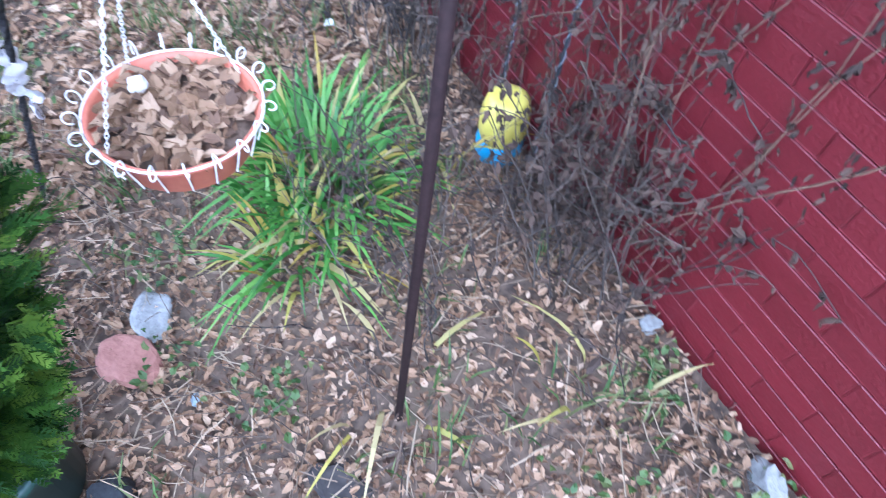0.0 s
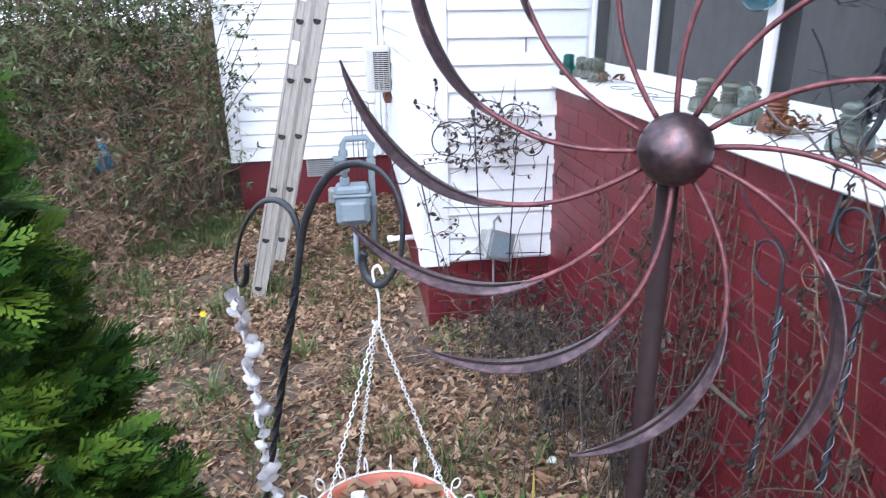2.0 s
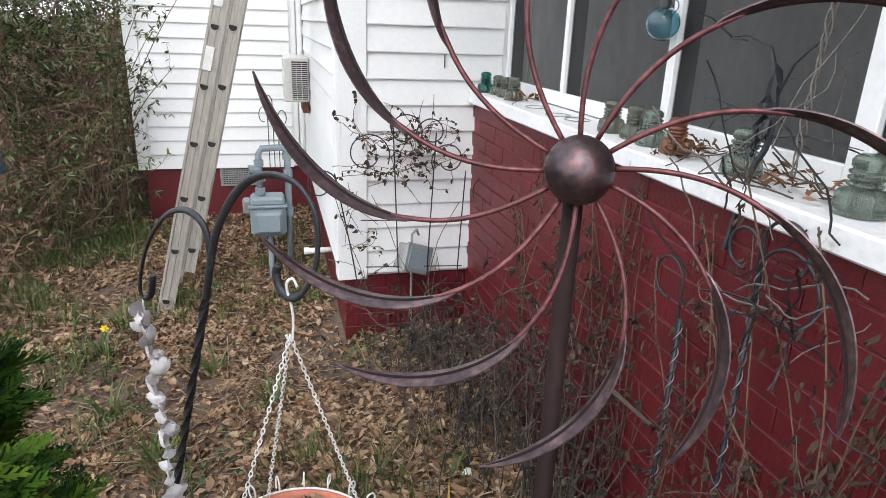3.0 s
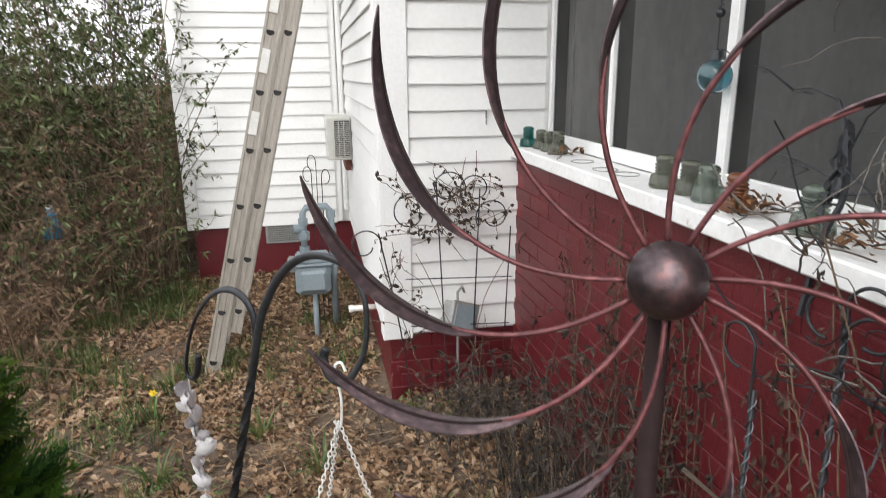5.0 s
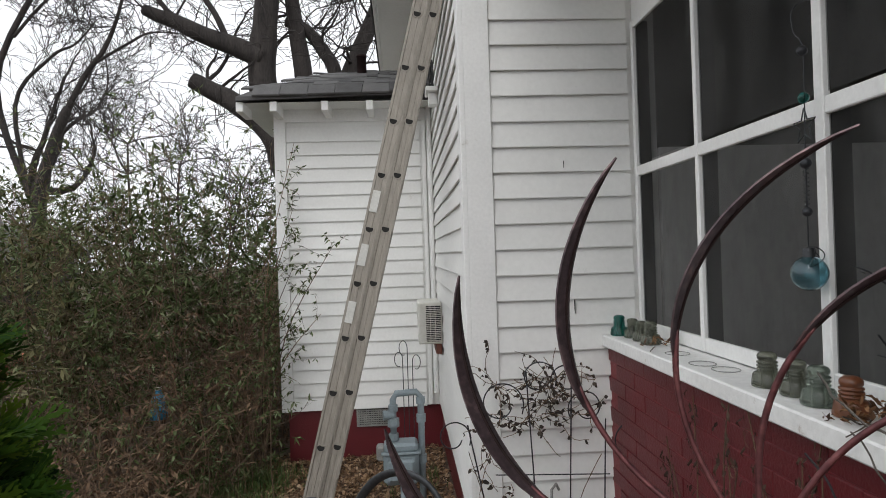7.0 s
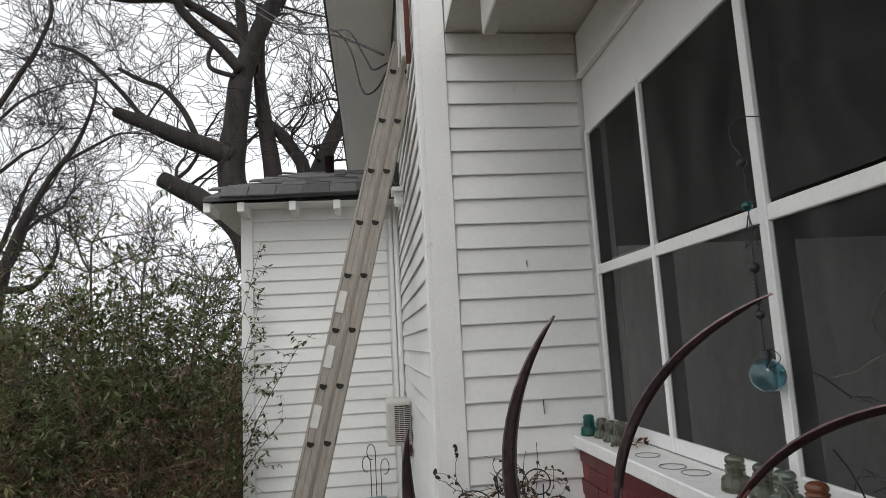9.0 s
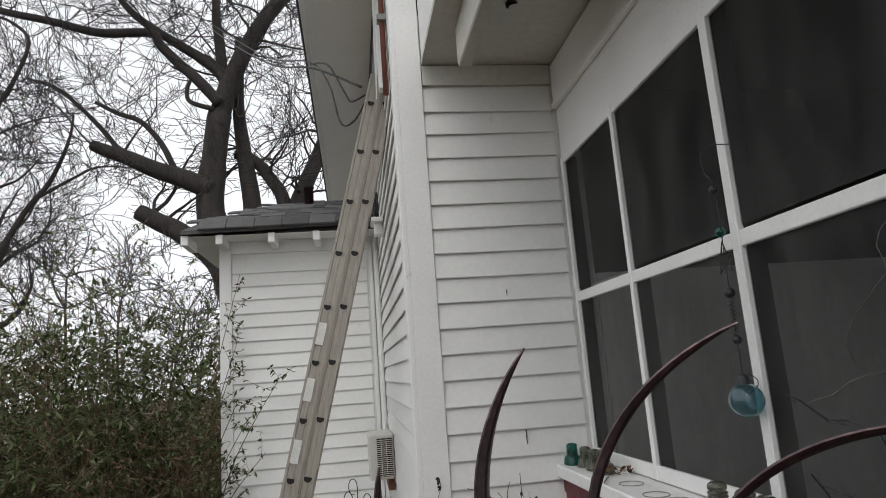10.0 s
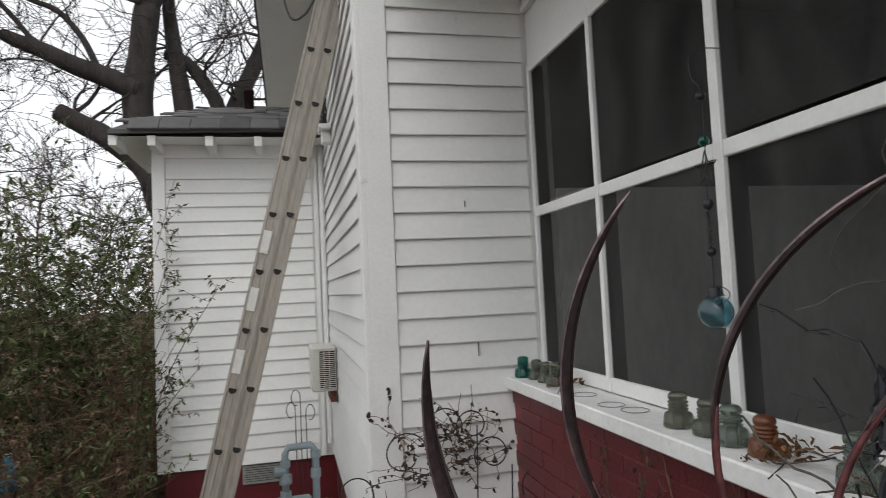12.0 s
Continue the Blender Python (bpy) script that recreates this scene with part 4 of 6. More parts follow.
for _ in range(1900):
    z = 0.34 + 1.46 * rs.random() ** 1.1
    a = rs.uniform(0, 6.283)
    lump = 1 + 0.12 * noise.noise((math.cos(a) * 2.2, math.sin(a) * 2.2, z * 3.5)) + 0.1 * noise.noise((math.cos(a) * 6, math.sin(a) * 6, z * 9))
    o = Vector((math.cos(a), math.sin(a), 0))
    t_ = Vector((-math.sin(a), math.cos(a), 0))
    r = shrub_radius(z) * lump * (1 - 0.35 * rs.random() ** 2)
    way = (o * rs.uniform(0.45, 1.0) + t_ * rs.uniform(-0.4, 0.4) + Vector((0, 0, rs.uniform(-0.1, 0.95)))).normalized()
    flat = (t_ * rs.uniform(0.2, 1) + Vector((0, 0, rs.uniform(-1, 1)))).normalized()
    root = Vector((AX, AY, z)) + o * max(0.0, r - 0.07)
    for k in range(8):
        d = (way + t_ * rs.uniform(-0.45, 0.45) + Vector((0, 0, rs.uniform(-0.4, 0.4)))).normalized()
        s_ = (flat - d * flat.dot(d) + Vector((rs.uniform(-0.2, 0.2), rs.uniform(-0.2, 0.2), rs.uniform(-0.2, 0.2)))).normalized()
        scale_spray(g, root + way * rs.uniform(0, 0.045) + t_ * rs.uniform(-0.02, 0.02), d, s_, rs.uniform(0.036, 0.07))
part("foliage", g, THUJA, shrub, "flat bright green sprays")

# ---- things on and over the sill ----
def insulator(at, s, mat, label, ribs=2):
    ob = thing("glass_insulator" if mat is not ORANGE else "ceramic_insulator", label, "insulator", "old insulators on the sill", at=at)
    prof = [(0.001, 0.0), (0.036, 0.0), (0.04, 0.003), (0.0405, 0.007), (0.0365, 0.032), (0.033, 0.037), (0.0265, 0.04)]
    h = 0.04
    for k in range(ribs + 1):
        prof += [(0.0222, h + 0.001), (0.0222, h + 0.0025), (0.0258, h + 0.004), (0.0265, h + 0.006), (0.0258, h + 0.008), (0.0222, h + 0.009)]
        h += 0.009
    prof += [(0.0215, h + 0.003), (0.0245, h + 0.006), (0.025, h + 0.014), (0.021, h + 0.02), (0.014, h + 0.024), (0.001, h + 0.025)]
    part("body", Geo().lathe([(r * s, z * s) for r, z in prof], (0, 0, 0), 22), mat, ob, smooth=True)
    part("hollow", Geo().lathe([(0.001, 0.06 * s), (0.012 * s, 0.058 * s), (0.013 * s, 0.002)], (0, 0, 0), 12), DARK if mat is ORANGE else CLEAR, ob, "threaded hollow", True)
    return ob


for y, x, s, mat, label in ((2.69, -0.125, 0.95, TEAL, "green glass insulator standing on the sill"), (2.6, -0.1, 0.88, CLEAR, "dusty clear glass insulator on the sill"), (2.5, -0.1, 0.88, CLEAR, "dusty clear glass insulator on the sill"), (2.4, -0.1, 0.98, CLEAR, "dusty clear glass insulator on the sill"),
                            (1.6, -0.1, 1.0, CLEAR, "dusty clear glass insulator on the sill"), (1.49, -0.09, 0.97, CLEAR, "dusty clear glass insulator on the sill"), (1.39, -0.1, 1.0, AQUA, "pale aqua glass insulator on the sill"), (1.28, -0.1, 0.95, ORANGE, "brown ceramic insulator on the sill"),
                            (1.04, -0.1, 1.08, AQUA, "large aqua glass insulator on the sill"), (0.74, -0.1, 1.12, AQUA, "large aqua glass insulator on the sill"), (0.6, -0.08, 1.08, CLEAR, "dusty clear glass insulator on the sill")):
    insulator((x, y, 1.286), s, mat, label, 2)

chime = thing("glass_ball_chime", "pale blue glass ball hanging on a beaded wire", "ornament")
BC = Vector((-0.055, 1.478, 1.585))
part("ball", Geo().lathe([(0.043 * math.sin(a), -0.043 * math.cos(a)) for a in np.linspace(0.02, math.pi - 0.25, 18)] + [(0.0405 * math.sin(a), -0.0405 * math.cos(a)) for a in np.linspace(math.pi - 0.25, 0.02, 18)], BC, 28), BALL, chime, "pale blue glass ball", True)
part("cap", Geo().lathe([(0.014, 0.038), (0.014, 0.06), (0.01, 0.062), (0.001, 0.063)], BC, 14), STEEL, chime, "grey metal cap", True)
part("clamp_wire", Geo().tube([BC + Vector((0.012 * math.cos(a), -0.022 + 0.02 * math.sin(a * 1.7), 0.04 + 0.025 * math.sin(a))) for a in np.linspace(0, 9, 30)], 0.0012, 4), IRON, chime)
part("wire", Geo().tube(smooth_path([BC + Vector((0, 0, 0.06)), BC + Vector((0, 0, 0.3)), BC + Vector((0, -0.005, 0.54)), BC + Vector((0, 0.03, 0.6)), BC + Vector((0, 0.035, 0.655)), BC + Vector((0.01, 0.0, 0.668)), BC + Vector((0.045, -0.03, 0.66))]), 0.0016, 5), IRON, chime)
for dz, r, m in ((0.15, 0.012, IRON), (0.27, 0.014, IRON), (0.43, 0.014, TEAL), (0.545, 0.013, IRON)):
    part("bead", Geo().lathe([(r * math.sin(a), -r * math.cos(a)) for a in np.linspace(0.05, math.pi - 0.05, 9)], BC + Vector((0, 0, dz)), 12), m, chime, smooth=True)
star = []
for k in range(11):
    a, r = math.pi / 2 + k * math.pi / 5, 0.045 if k % 2 == 0 else 0.019
    star.append(BC + Vector((0.0, r * math.cos(a), 0.36 + r * math.sin(a))))
part("star", Geo().tube(star, 0.002, 5), STEEL, chime, "grey wire star")
part("spring", Geo().tube([BC + Vector((0.006 * math.cos(a), 0.006 * math.sin(a), 0.16 + a * 0.0017)) for a in np.linspace(0, 60, 120)], 0.001, 3), STEEL, chime)


def wander(rng, p, d, length, steps, jitter, pull=(0, 0, 0)):
    """A crooked line from p along d."""
    p, d = Vector(p), Vector(d).normalized()
    out = [p.copy()]
    for _ in range(steps):
        d = (d + Vector((rng.uniform(-1, 1), rng.uniform(-1, 1), rng.uniform(-1, 1))) * jitter + Vector(pull)).normalized()
        p = p + d * (length / steps)
        out.append(p.copy())
    return out


rb = random.Random(11)
dead_branch = thing("dead_branch", "blackened dead branch standing on the sill", "branch")
stem = smooth_path([(-0.17, 0.96, 1.15), (-0.14, 0.965, 1.3), (-0.12, 0.955, 1.37), (-0.1, 0.98, 1.45), (-0.1, 1.0, 1.51), (-0.09, 1.03, 1.545)])
part("stem", Geo().tube(stem, [0.007] * (len(stem) - 8) + [0.006, 0.005, 0.005, 0.004, 0.004, 0.003, 0.003, 0.002], 6), IRON, dead_branch)
for a, b, n_ in (((-0.09, 1.03, 1.545), (-0.1, 1.14, 1.56), 2), ((-0.1, 1.14, 1.56), (-0.1, 1.27, 1.61), 1), ((-0.1, 0.98, 1.45), (-0.1, 0.9, 1.56), 2), ((-0.12, 0.96, 1.4), (-0.1, 1.2, 1.43), 4), ((-0.12, 0.96, 1.36), (-0.11, 1.12, 1.32), 3), ((-0.12, 0.96, 1.38), (-0.1, 0.76, 1.39), 3)):
    a, b = Vector(a), Vector(b)
    part("twig", Geo().tube([a, a.lerp(b, 0.5) + Vector((0, 0.01, 0.012)), b], [0.0025, 0.002, 0.0008], 5), IRON, dead_branch)
    for _ in range(n_):
        q = a.lerp(b, rb.uniform(0.3, 0.9))
        part("twig", Geo().tube([q, q + (b - a).normalized() * 0.04 + Vector((rb.uniform(-0.01, 0.01), rb.uniform(-0.02, 0.02), rb.uniform(-0.03, 0.03)))], [0.0014, 0.0006], 4), IRON, dead_branch)
g = Geo()
for _ in range(10):
    g.leaf(Vector((-0.13, 0.96, 1.38 + rb.uniform(0, 0.14))), (rb.uniform(-0.5, 0.5), rb.uniform(-0.4, 0.4), -1), (rb.uniform(-1, 1), 1, 0), rb.uniform(0.04, 0.08), 0.016, 0.3)
part("curled_leaf", g, IRON, dead_branch, "black withered leaves")

CORD = material("frayed_grey_cord", (0.05, 0.044, 0.038), (0.18, 0.16, 0.14), 0.95, 60, 200, 0.3)
RUSTLEAF = leafy(material("rusty_dry_leaf", [(0.05, 0.024, 0.012), (0.16, 0.075, 0.03), (0.36, 0.2, 0.1)], None, 0.85, 20, 90, 0.2, pick="island", spread=0.85), 0.2)
hanger = thing("plant_hanger_cord", "braided grey vine and wire hanging by the screen", "vine")
for k in range(3):
    part("strand", Geo().tube([(-0.05 + (0.005 + 0.002 * math.sin(a * 31)) * math.cos(a * 46 + k * 2.1) - a * 0.07, 0.875 + (0.005 + 0.002 * math.sin(a * 23)) * math.sin(a * 46 + k * 2.1) + 0.02 * math.sin(a * 3), 2.1 - a * 0.78) for a in np.linspace(0, 1, 170)], 0.0022, 4), CORD, hanger)
for k in range(10):
    pts = wander(rb, (-0.08, 0.86 + rb.uniform(-0.05, 0.05), rb.uniform(1.45, 1.95)), (rb.uniform(-0.3, 0.2), rb.uniform(-1, 1), -0.5), rb.uniform(0.2, 0.4), 9, 0.45, (0, 0, -0.08))
    part("tendril", Geo().tube(pts, 0.0012, 4), CORD, hanger)
g = Geo()
for _ in range(120):
    p = (rb.uniform(-0.16, -0.03), rb.choice([rb.uniform(1.17, 1.27), rb.uniform(0.84, 1.0), rb.uniform(0.78, 0.95), rb.uniform(1.2, 1.26), rb.uniform(2.3, 2.36)]), 1.288 + rb.uniform(0, 0.03))
    g.leaf(p, (rb.uniform(-1, 1), rb.uniform(-1, 1), rb.uniform(-0.1, 0.6)), (rb.uniform(-0.5, 0.5), rb.uniform(-0.5, 0.5), 1), rb.uniform(0.02, 0.05), rb.uniform(0.006, 0.015), rb.uniform(-0.3, 0.5))
tagged(part("sill_leaf_litter", g, RUSTLEAF), "dry brown leaves caught on the window sill", "leaves", "", "stuff")
for k, (y, n_) in enumerate(((1.25, 5), (0.9, 9), (2.32, 3))):
    twigs = thing("twig_bundle", "dry twigs lying on the window sill", "twigs")
    for _ in range(n_):
        part("twig", Geo().tube(wander(rb, (rb.uniform(-0.15, -0.05), y + rb.uniform(-0.08, 0.08), 1.29), (rb.uniform(-0.6, 0.6), rb.uniform(-1, 1), 0.12), rb.uniform(0.08, 0.18), 5, 0.15), 0.0018, 4), DEAD, twigs)

for y, x in ((2.16, -0.1), (1.95, -0.11), (1.84, -0.09)):
    ring_ob = thing("wire_ring", "thin rusty wire ring lying on the sill", "wire ring")
    part("loop", Geo().tube([(x + 0.04 * math.cos(a), y + 0.045 * math.sin(a), 1.2875) for a in np.linspace(0, 2 * math.pi, 28)], 0.0016, 5), VENTM, ring_ob)

tangle = thing("dead_sill_vine", "tangle of thin black vine stems hanging over the sill", "vine")
rq = random.Random(17)
for k in range(30):
    p0 = (rq.uniform(-0.26, -0.19), rq.uniform(0.5, 1.0), rq.uniform(0.98, 1.3))
    pts = wander(rq, p0, (rq.uniform(-0.2, 0.15), rq.uniform(-1, 1), rq.uniform(-0.5, 0.7)), rq.uniform(0.12, 0.34), 10, 0.4)
    for q in pts:
        q.x = min(q.x, -0.192)
    part("stem", Geo().tube(pts, rq.uniform(0.0011, 0.0024), 4), IRON if k % 3 else CORD, tangle)

# ---- hooks and wire against the porch wall ----
for HX, HY, HT, arms in ((-0.2, 0.82, 1.2, ((-1, 0.06, 0.03), (1, 0.045, 0.0), (-1, 0.08, -0.03))), (-0.215, 1.0, 0.98, ((1, 0.055, 0.09),))):
    hooks = thing("plant_hook_stand", "grey metal plant stand with scrolled hooks", "plant stand")
    part("stem", Geo().tube([(HX, HY, -0.05), (HX, HY, HT)], 0.0042, 7), STEEL, hooks, smooth=True)
    for k in range(2):
        part("wrap_wire", Geo().tube([(HX + 0.0065 * math.cos(a + k * 3.1), HY + 0.0065 * math.sin(a + k * 3.1), 0.2 + a * (HT - 0.22) / 78) for a in np.linspace(0, 78, 300)], 0.0012 if k else 0.002, 4), (STEEL, METER)[k], hooks, "twisted pale wire" if k else "twisted blue grey wire")
    for e, r, lift in arms:
        top = HT + lift
        pts = [(HX, HY, HT - 0.12), (HX - 0.004, HY + e * 0.004, HT - 0.02)]
        pts += [(HX - 0.008, HY + e * (r * (1 - math.cos(a))) * (1 - 0.012 * q), top - r * 0.3 + r * math.sin(a) * (1 - 0.02 * q)) for q, a in enumerate(np.linspace(0.25, 1.55 * math.pi, 13))]
        part("scroll", Geo().tube(smooth_path(pts, 3), 0.0034, 6), STEEL, hooks, smooth=True)
cable("wall_wire", "thin blue green wire strung along the red wall", [(-0.175, 1.05, 0.78), (-0.175, 0.9, 0.74), (-0.175, 0.7, 0.66), (-0.175, 0.45, 0.6)], 0.002)

# ---- trellis with dead vine, lamp box ----
trellis = thing("wire_trellis", "black wire trellis with scrolls and a dead vine", "trellis")
TY = 2.62
for x0, x1, z1 in ((-0.66, -0.8, 0.95), (-0.5, -0.55, 1.16), (-0.4, -0.36, 1.12), (-0.25, -0.22, 0.95)):
    part("upright", Geo().tube(smooth_path([(x0, TY, 0.05), (x0 * 0.6 + x1 * 0.4, TY, 0.5), (x1, TY, z1)]), 0.0032, 5), IRON, trellis)
for z, xa, xb in ((0.72, -0.69, -0.21), (0.5, -0.67, -0.22)):
    part("crossbar", Geo().tube([(xa, TY - 0.004, z + 0.02), (xb, TY - 0.004, z)], 0.0025, 5), IRON, trellis)
for cx, cz, r, sgn in ((-0.86, 0.9, 0.075, -1), (-0.66, 1.03, 0.1, -1), (-0.5, 1.13, 0.08, -1), (-0.3, 1.0, 0.08, 1), (-0.1, 0.86, 0.085, 1), (-0.38, 1.12, 0.07, 1)):
    pts = [(cx + sgn * r * math.cos(a) * (1 - q * 0.035), TY, cz + r * math.sin(a) * (1 - q * 0.035)) for q, a in enumerate(np.linspace(1.15 * math.pi, -0.9 * math.pi, 16))]
    part("scroll", Geo().tube(smooth_path(pts, 2), 0.003, 5), IRON, trellis, smooth=True)
rv = random.Random(21)
g, gl = Geo(), Geo()
for k in range(62):
    top = k < 44
    p0 = (rv.uniform(-0.68, -0.32), TY + rv.uniform(-0.03, 0.03), rv.uniform(0.9, 1.1)) if top else (rv.uniform(-0.8, -0.6), TY, rv.uniform(0.3, 0.9))
    pts = wander(rv, p0, (rv.uniform(-1, 1), rv.uniform(-0.3, 0.3), rv.uniform(-0.6, 0.9)), rv.uniform(0.12, 0.32), 8, 0.5)
    g.tube(pts, 0.0014, 4)
    for _ in range(7 if top else 4):
        gl.leaf(rv.choice(pts), (rv.uniform(-0.7, 0.7), rv.uniform(-0.5, 0.5), rv.uniform(-1, 0.2)), (rv.uniform(-1, 1), rv.uniform(-1, 1), rv.uniform(-1, 1)), rv.uniform(0.012, 0.034), rv.uniform(0.008, 0.02), rv.uniform(-0.4, 0.5))
for k in range(3):
    x = -0.6 + k * 0.15
    g.tube(wander(rv, (x, TY - 0.01, 0.12), (rv.uniform(-0.15, 0.15), 0, 1), rv.uniform(0.7, 0.95), 14, 0.12), 0.0016, 4)
tagged(part("dead_vine", g, TWIG), "dead climbing vine stems on the trellis", "vine", "", "stuff")
tagged(part("withered_vine_leaves", gl, material("withered_dark_leaf", (0.012, 0.01, 0.008), (0.07, 0.05, 0.035), 0.9, 20, 80, 0.2, pick="island")), "dark withered leaves on the dead vine", "leaves", "", "stuff")
lamp_box = thing("outdoor_flood_lamp", "grey square flood lamp tilted below the white siding", "lamp")


def tilted(g):
    mid = Vector((-0.445, 2.66, 0.535))
    turn = Matrix.Rotation(0.28, 4, "Y") @ Matrix.Rotation(-0.3, 4, "X") @ Matrix.Rotation(0.35, 4, "Z")
    g.v = [tuple(mid + turn @ (Vector(v) - mid)) for v in g.v]
    return g


part("housing", tilted(Geo().box(-0.515, -0.375, 2.63, 2.7, 0.475, 0.595, 0.008)), VENTM, lamp_box)
part("front_frame", tilted(Geo().box(-0.52, -0.37, 2.612, 2.628, 0.468, 0.602, 0.005)), VENTM, lamp_box, "grey metal frame")
part("lens", tilted(Geo().box(-0.502, -0.388, 2.606, 2.611, 0.484, 0.586)), METER, lamp_box, "dull grey glass")
part("bracket", Geo().tube([(-0.45, 2.66, 0.6), (-0.45, 2.66, 0.65), (-0.42, 2.7, 0.66), (-0.4, 2.74, 0.62)], 0.006, 6), VENTM, lamp_box)
part("stake", Geo().tube([(-0.445, 2.68, 0.02), (-0.445, 2.68, 0.48)], 0.006, 6), VENTM, lamp_box)

# ---- small things on the ground near the porch ----
ornament = thing("clay_garden_ornament", "round yellow and blue clay ornament among dead plants", "garden ornament")
OX, OY, OZ = -0.235, 0.93, ground_z(-0.235, 0.93) - 0.01
part("yellow_body", Geo().lathe([(0.06, 0.085), (0.068, 0.11), (0.07, 0.15), (0.066, 0.19), (0.058, 0.222), (0.04, 0.23), (0.001, 0.226)], (OX, OY, OZ), 26), YELLOW, ornament, "chipped yellow glazed upper part", True)
part("blue_base", Geo().lathe([(0.001, 0.0), (0.055, 0.0), (0.066, 0.02), (0.069, 0.07), (0.061, 0.086)], (OX, OY, OZ), 26), BLUE, ornament, "blue glazed lower part", True)

for name, label, x, y, size, mat, seed in (("field_stone", "pale grey stone half sunk in leaves", -1.262, 0.905, (0.07, 0.05, 0.032), STONE, 1.2), ("brick_piece", "broken red brick piece lying in leaves", -1.345, 0.81, (0.09, 0.06, 0.04), REDSTONE, 2.2),
                                           ("field_stone", "round bluish stone beside the pot", -1.228, 0.637, (0.018, 0.016, 0.016), METER, 4.0), ("field_stone", "dark grey stone beside the green pot", -1.46, 0.5, (0.06, 0.05, 0.04), STEEL, 5.0),
                                           ("field_stone", "pale stone at the foot of the wall", -0.185, 0.27, (0.03, 0.025, 0.03), STONE, 6.1), ("stone_slab", "flat pale slab leaning on the red wall", -0.22, -0.16, (0.07, 0.03, 0.06), STONE, 7.3),
                                           ("field_stone", "flat brown stone bedded in the soil", -1.0, 0.28, (0.07, 0.05, 0.02), BARK, 8.4), ("field_stone", "small pale stone among dead stems", -0.47, 1.62, (0.02, 0.02, 0.03), WIRE, 9.0)):
    pebble(name, label, (x, y, ground_z(x, y) + size[2] * 0.35), size, mat, seed)
stick = thing("broken_stick", "pale broken stick caught in dead stems", "stick")
part("shaft", Geo().tube([(-0.33, 1.04, 0.79), (-0.27, 0.97, 0.74)], [0.006, 0.004], 6), DEAD, stick)


# ---- leaf litter, grass and weeds ----
rl = random.Random(31)
g = Geo()
n_done = 0
while n_done < 60000:
    x, y = rl.uniform(-3.3, -0.17), rl.uniform(-0.7, 2.4) if rl.random() < 0.55 else rl.uniform(2.0, 5.6)
    if x > CX - 0.02 and y > FY - 0.02:
        continue
    if noise.noise((x * 1.3, y * 1.3, 7.7)) < -0.35 and rl.random() < 0.7:
        continue
    if x < -2.2 and rl.random() < 0.4:
        continue
    L = rl.uniform(0.02, 0.066) if y > 1.3 else rl.uniform(0.009, 0.04)
    g.leaf((x, y, ground_z(x, y) + rl.uniform(0.002, 0.02)), (rl.uniform(-1, 1), rl.uniform(-1, 1), rl.uniform(-0.12, 0.3)), (rl.uniform(-0.55, 0.55), rl.uniform(-0.55, 0.55), 1), L, L * rl.uniform(0.28, 0.58), rl.uniform(-0.35, 0.5))
    n_done += 1
for _ in range(9000):
    x, y = rl.uniform(-9, -0.2), rl.uniform(-6, 9)
    if (x > -3.2 and y > -0.6) or (y > FY - 0.1 and x > BX - 0.1):
        continue
    L = rl.uniform(0.04, 0.1)
    g.leaf((x, y, ground_z(x, y) + rl.uniform(0.004, 0.03)), (rl.uniform(-1, 1), rl.uniform(-1, 1), rl.uniform(-0.1, 0.3)), (rl.uniform(-0.5, 0.5), rl.uniform(-0.5, 0.5), 1), L, L * rl.uniform(0.4, 0.7), rl.uniform(-0.3, 0.4))
tw_l = Geo()
for _ in range(6500):
    x, y = rl.uniform(-2.6, -0.18), rl.uniform(-0.6, 2.6) if rl.random() < 0.7 else rl.uniform(2.4, 4.6)
    if x > CX - 0.05 and y > FY - 0.05:
        continue
    p = Vector((x, y, ground_z(x, y) + rl.uniform(0.008, 0.03)))
    tw_l.tube(wander(rl, p, (rl.uniform(-1, 1), rl.uniform(-1, 1), rl.uniform(-0.1, 0.25)), rl.uniform(0.04, 0.17), 3, 0.25), rl.uniform(0.0008, 0.0022), 3)
tagged(part("twig_litter", tw_l, STRAW), "thin dry twigs and straw on the ground", "twigs", "", "stuff")
tagged(part("fallen_leaves", g, LITTER), "dry tan and brown fallen leaves covering the ground", "leaves", "", "stuff")
g = Geo()
for k_ in range(900):
    cx, cy = (rl.uniform(-3.2, -0.3), rl.uniform(0.0, 5.4)) if k_ < 560 else (rl.uniform(-2.9, -1.5), rl.uniform(3.4, 5.3))
    if (cx > CX - 0.05 and cy > FY - 0.1) or noise.noise((cx * 0.9, cy * 0.9, 2.2)) < -0.1:
        continue
    for _ in range(rl.randint(6, 22)):
        p = Vector((cx + rl.gauss(0, 0.035), cy + rl.gauss(0, 0.035), 0))
        p.z = ground_z(p.x, p.y)
        o, h = Vector((rl.uniform(-1, 1), rl.uniform(-1, 1), 0)), rl.uniform(0.04, 0.13)
        g.blade([p, p + o * 0.02 + Vector((0, 0, h * 0.6)), p + o * 0.06 + Vector((0, 0, h))], rl.uniform(0.003, 0.006))
tagged(part("grass_tufts", g, GRASS), "thin green grass tufts between the leaves", "grass", "", "stuff")
g = Geo()
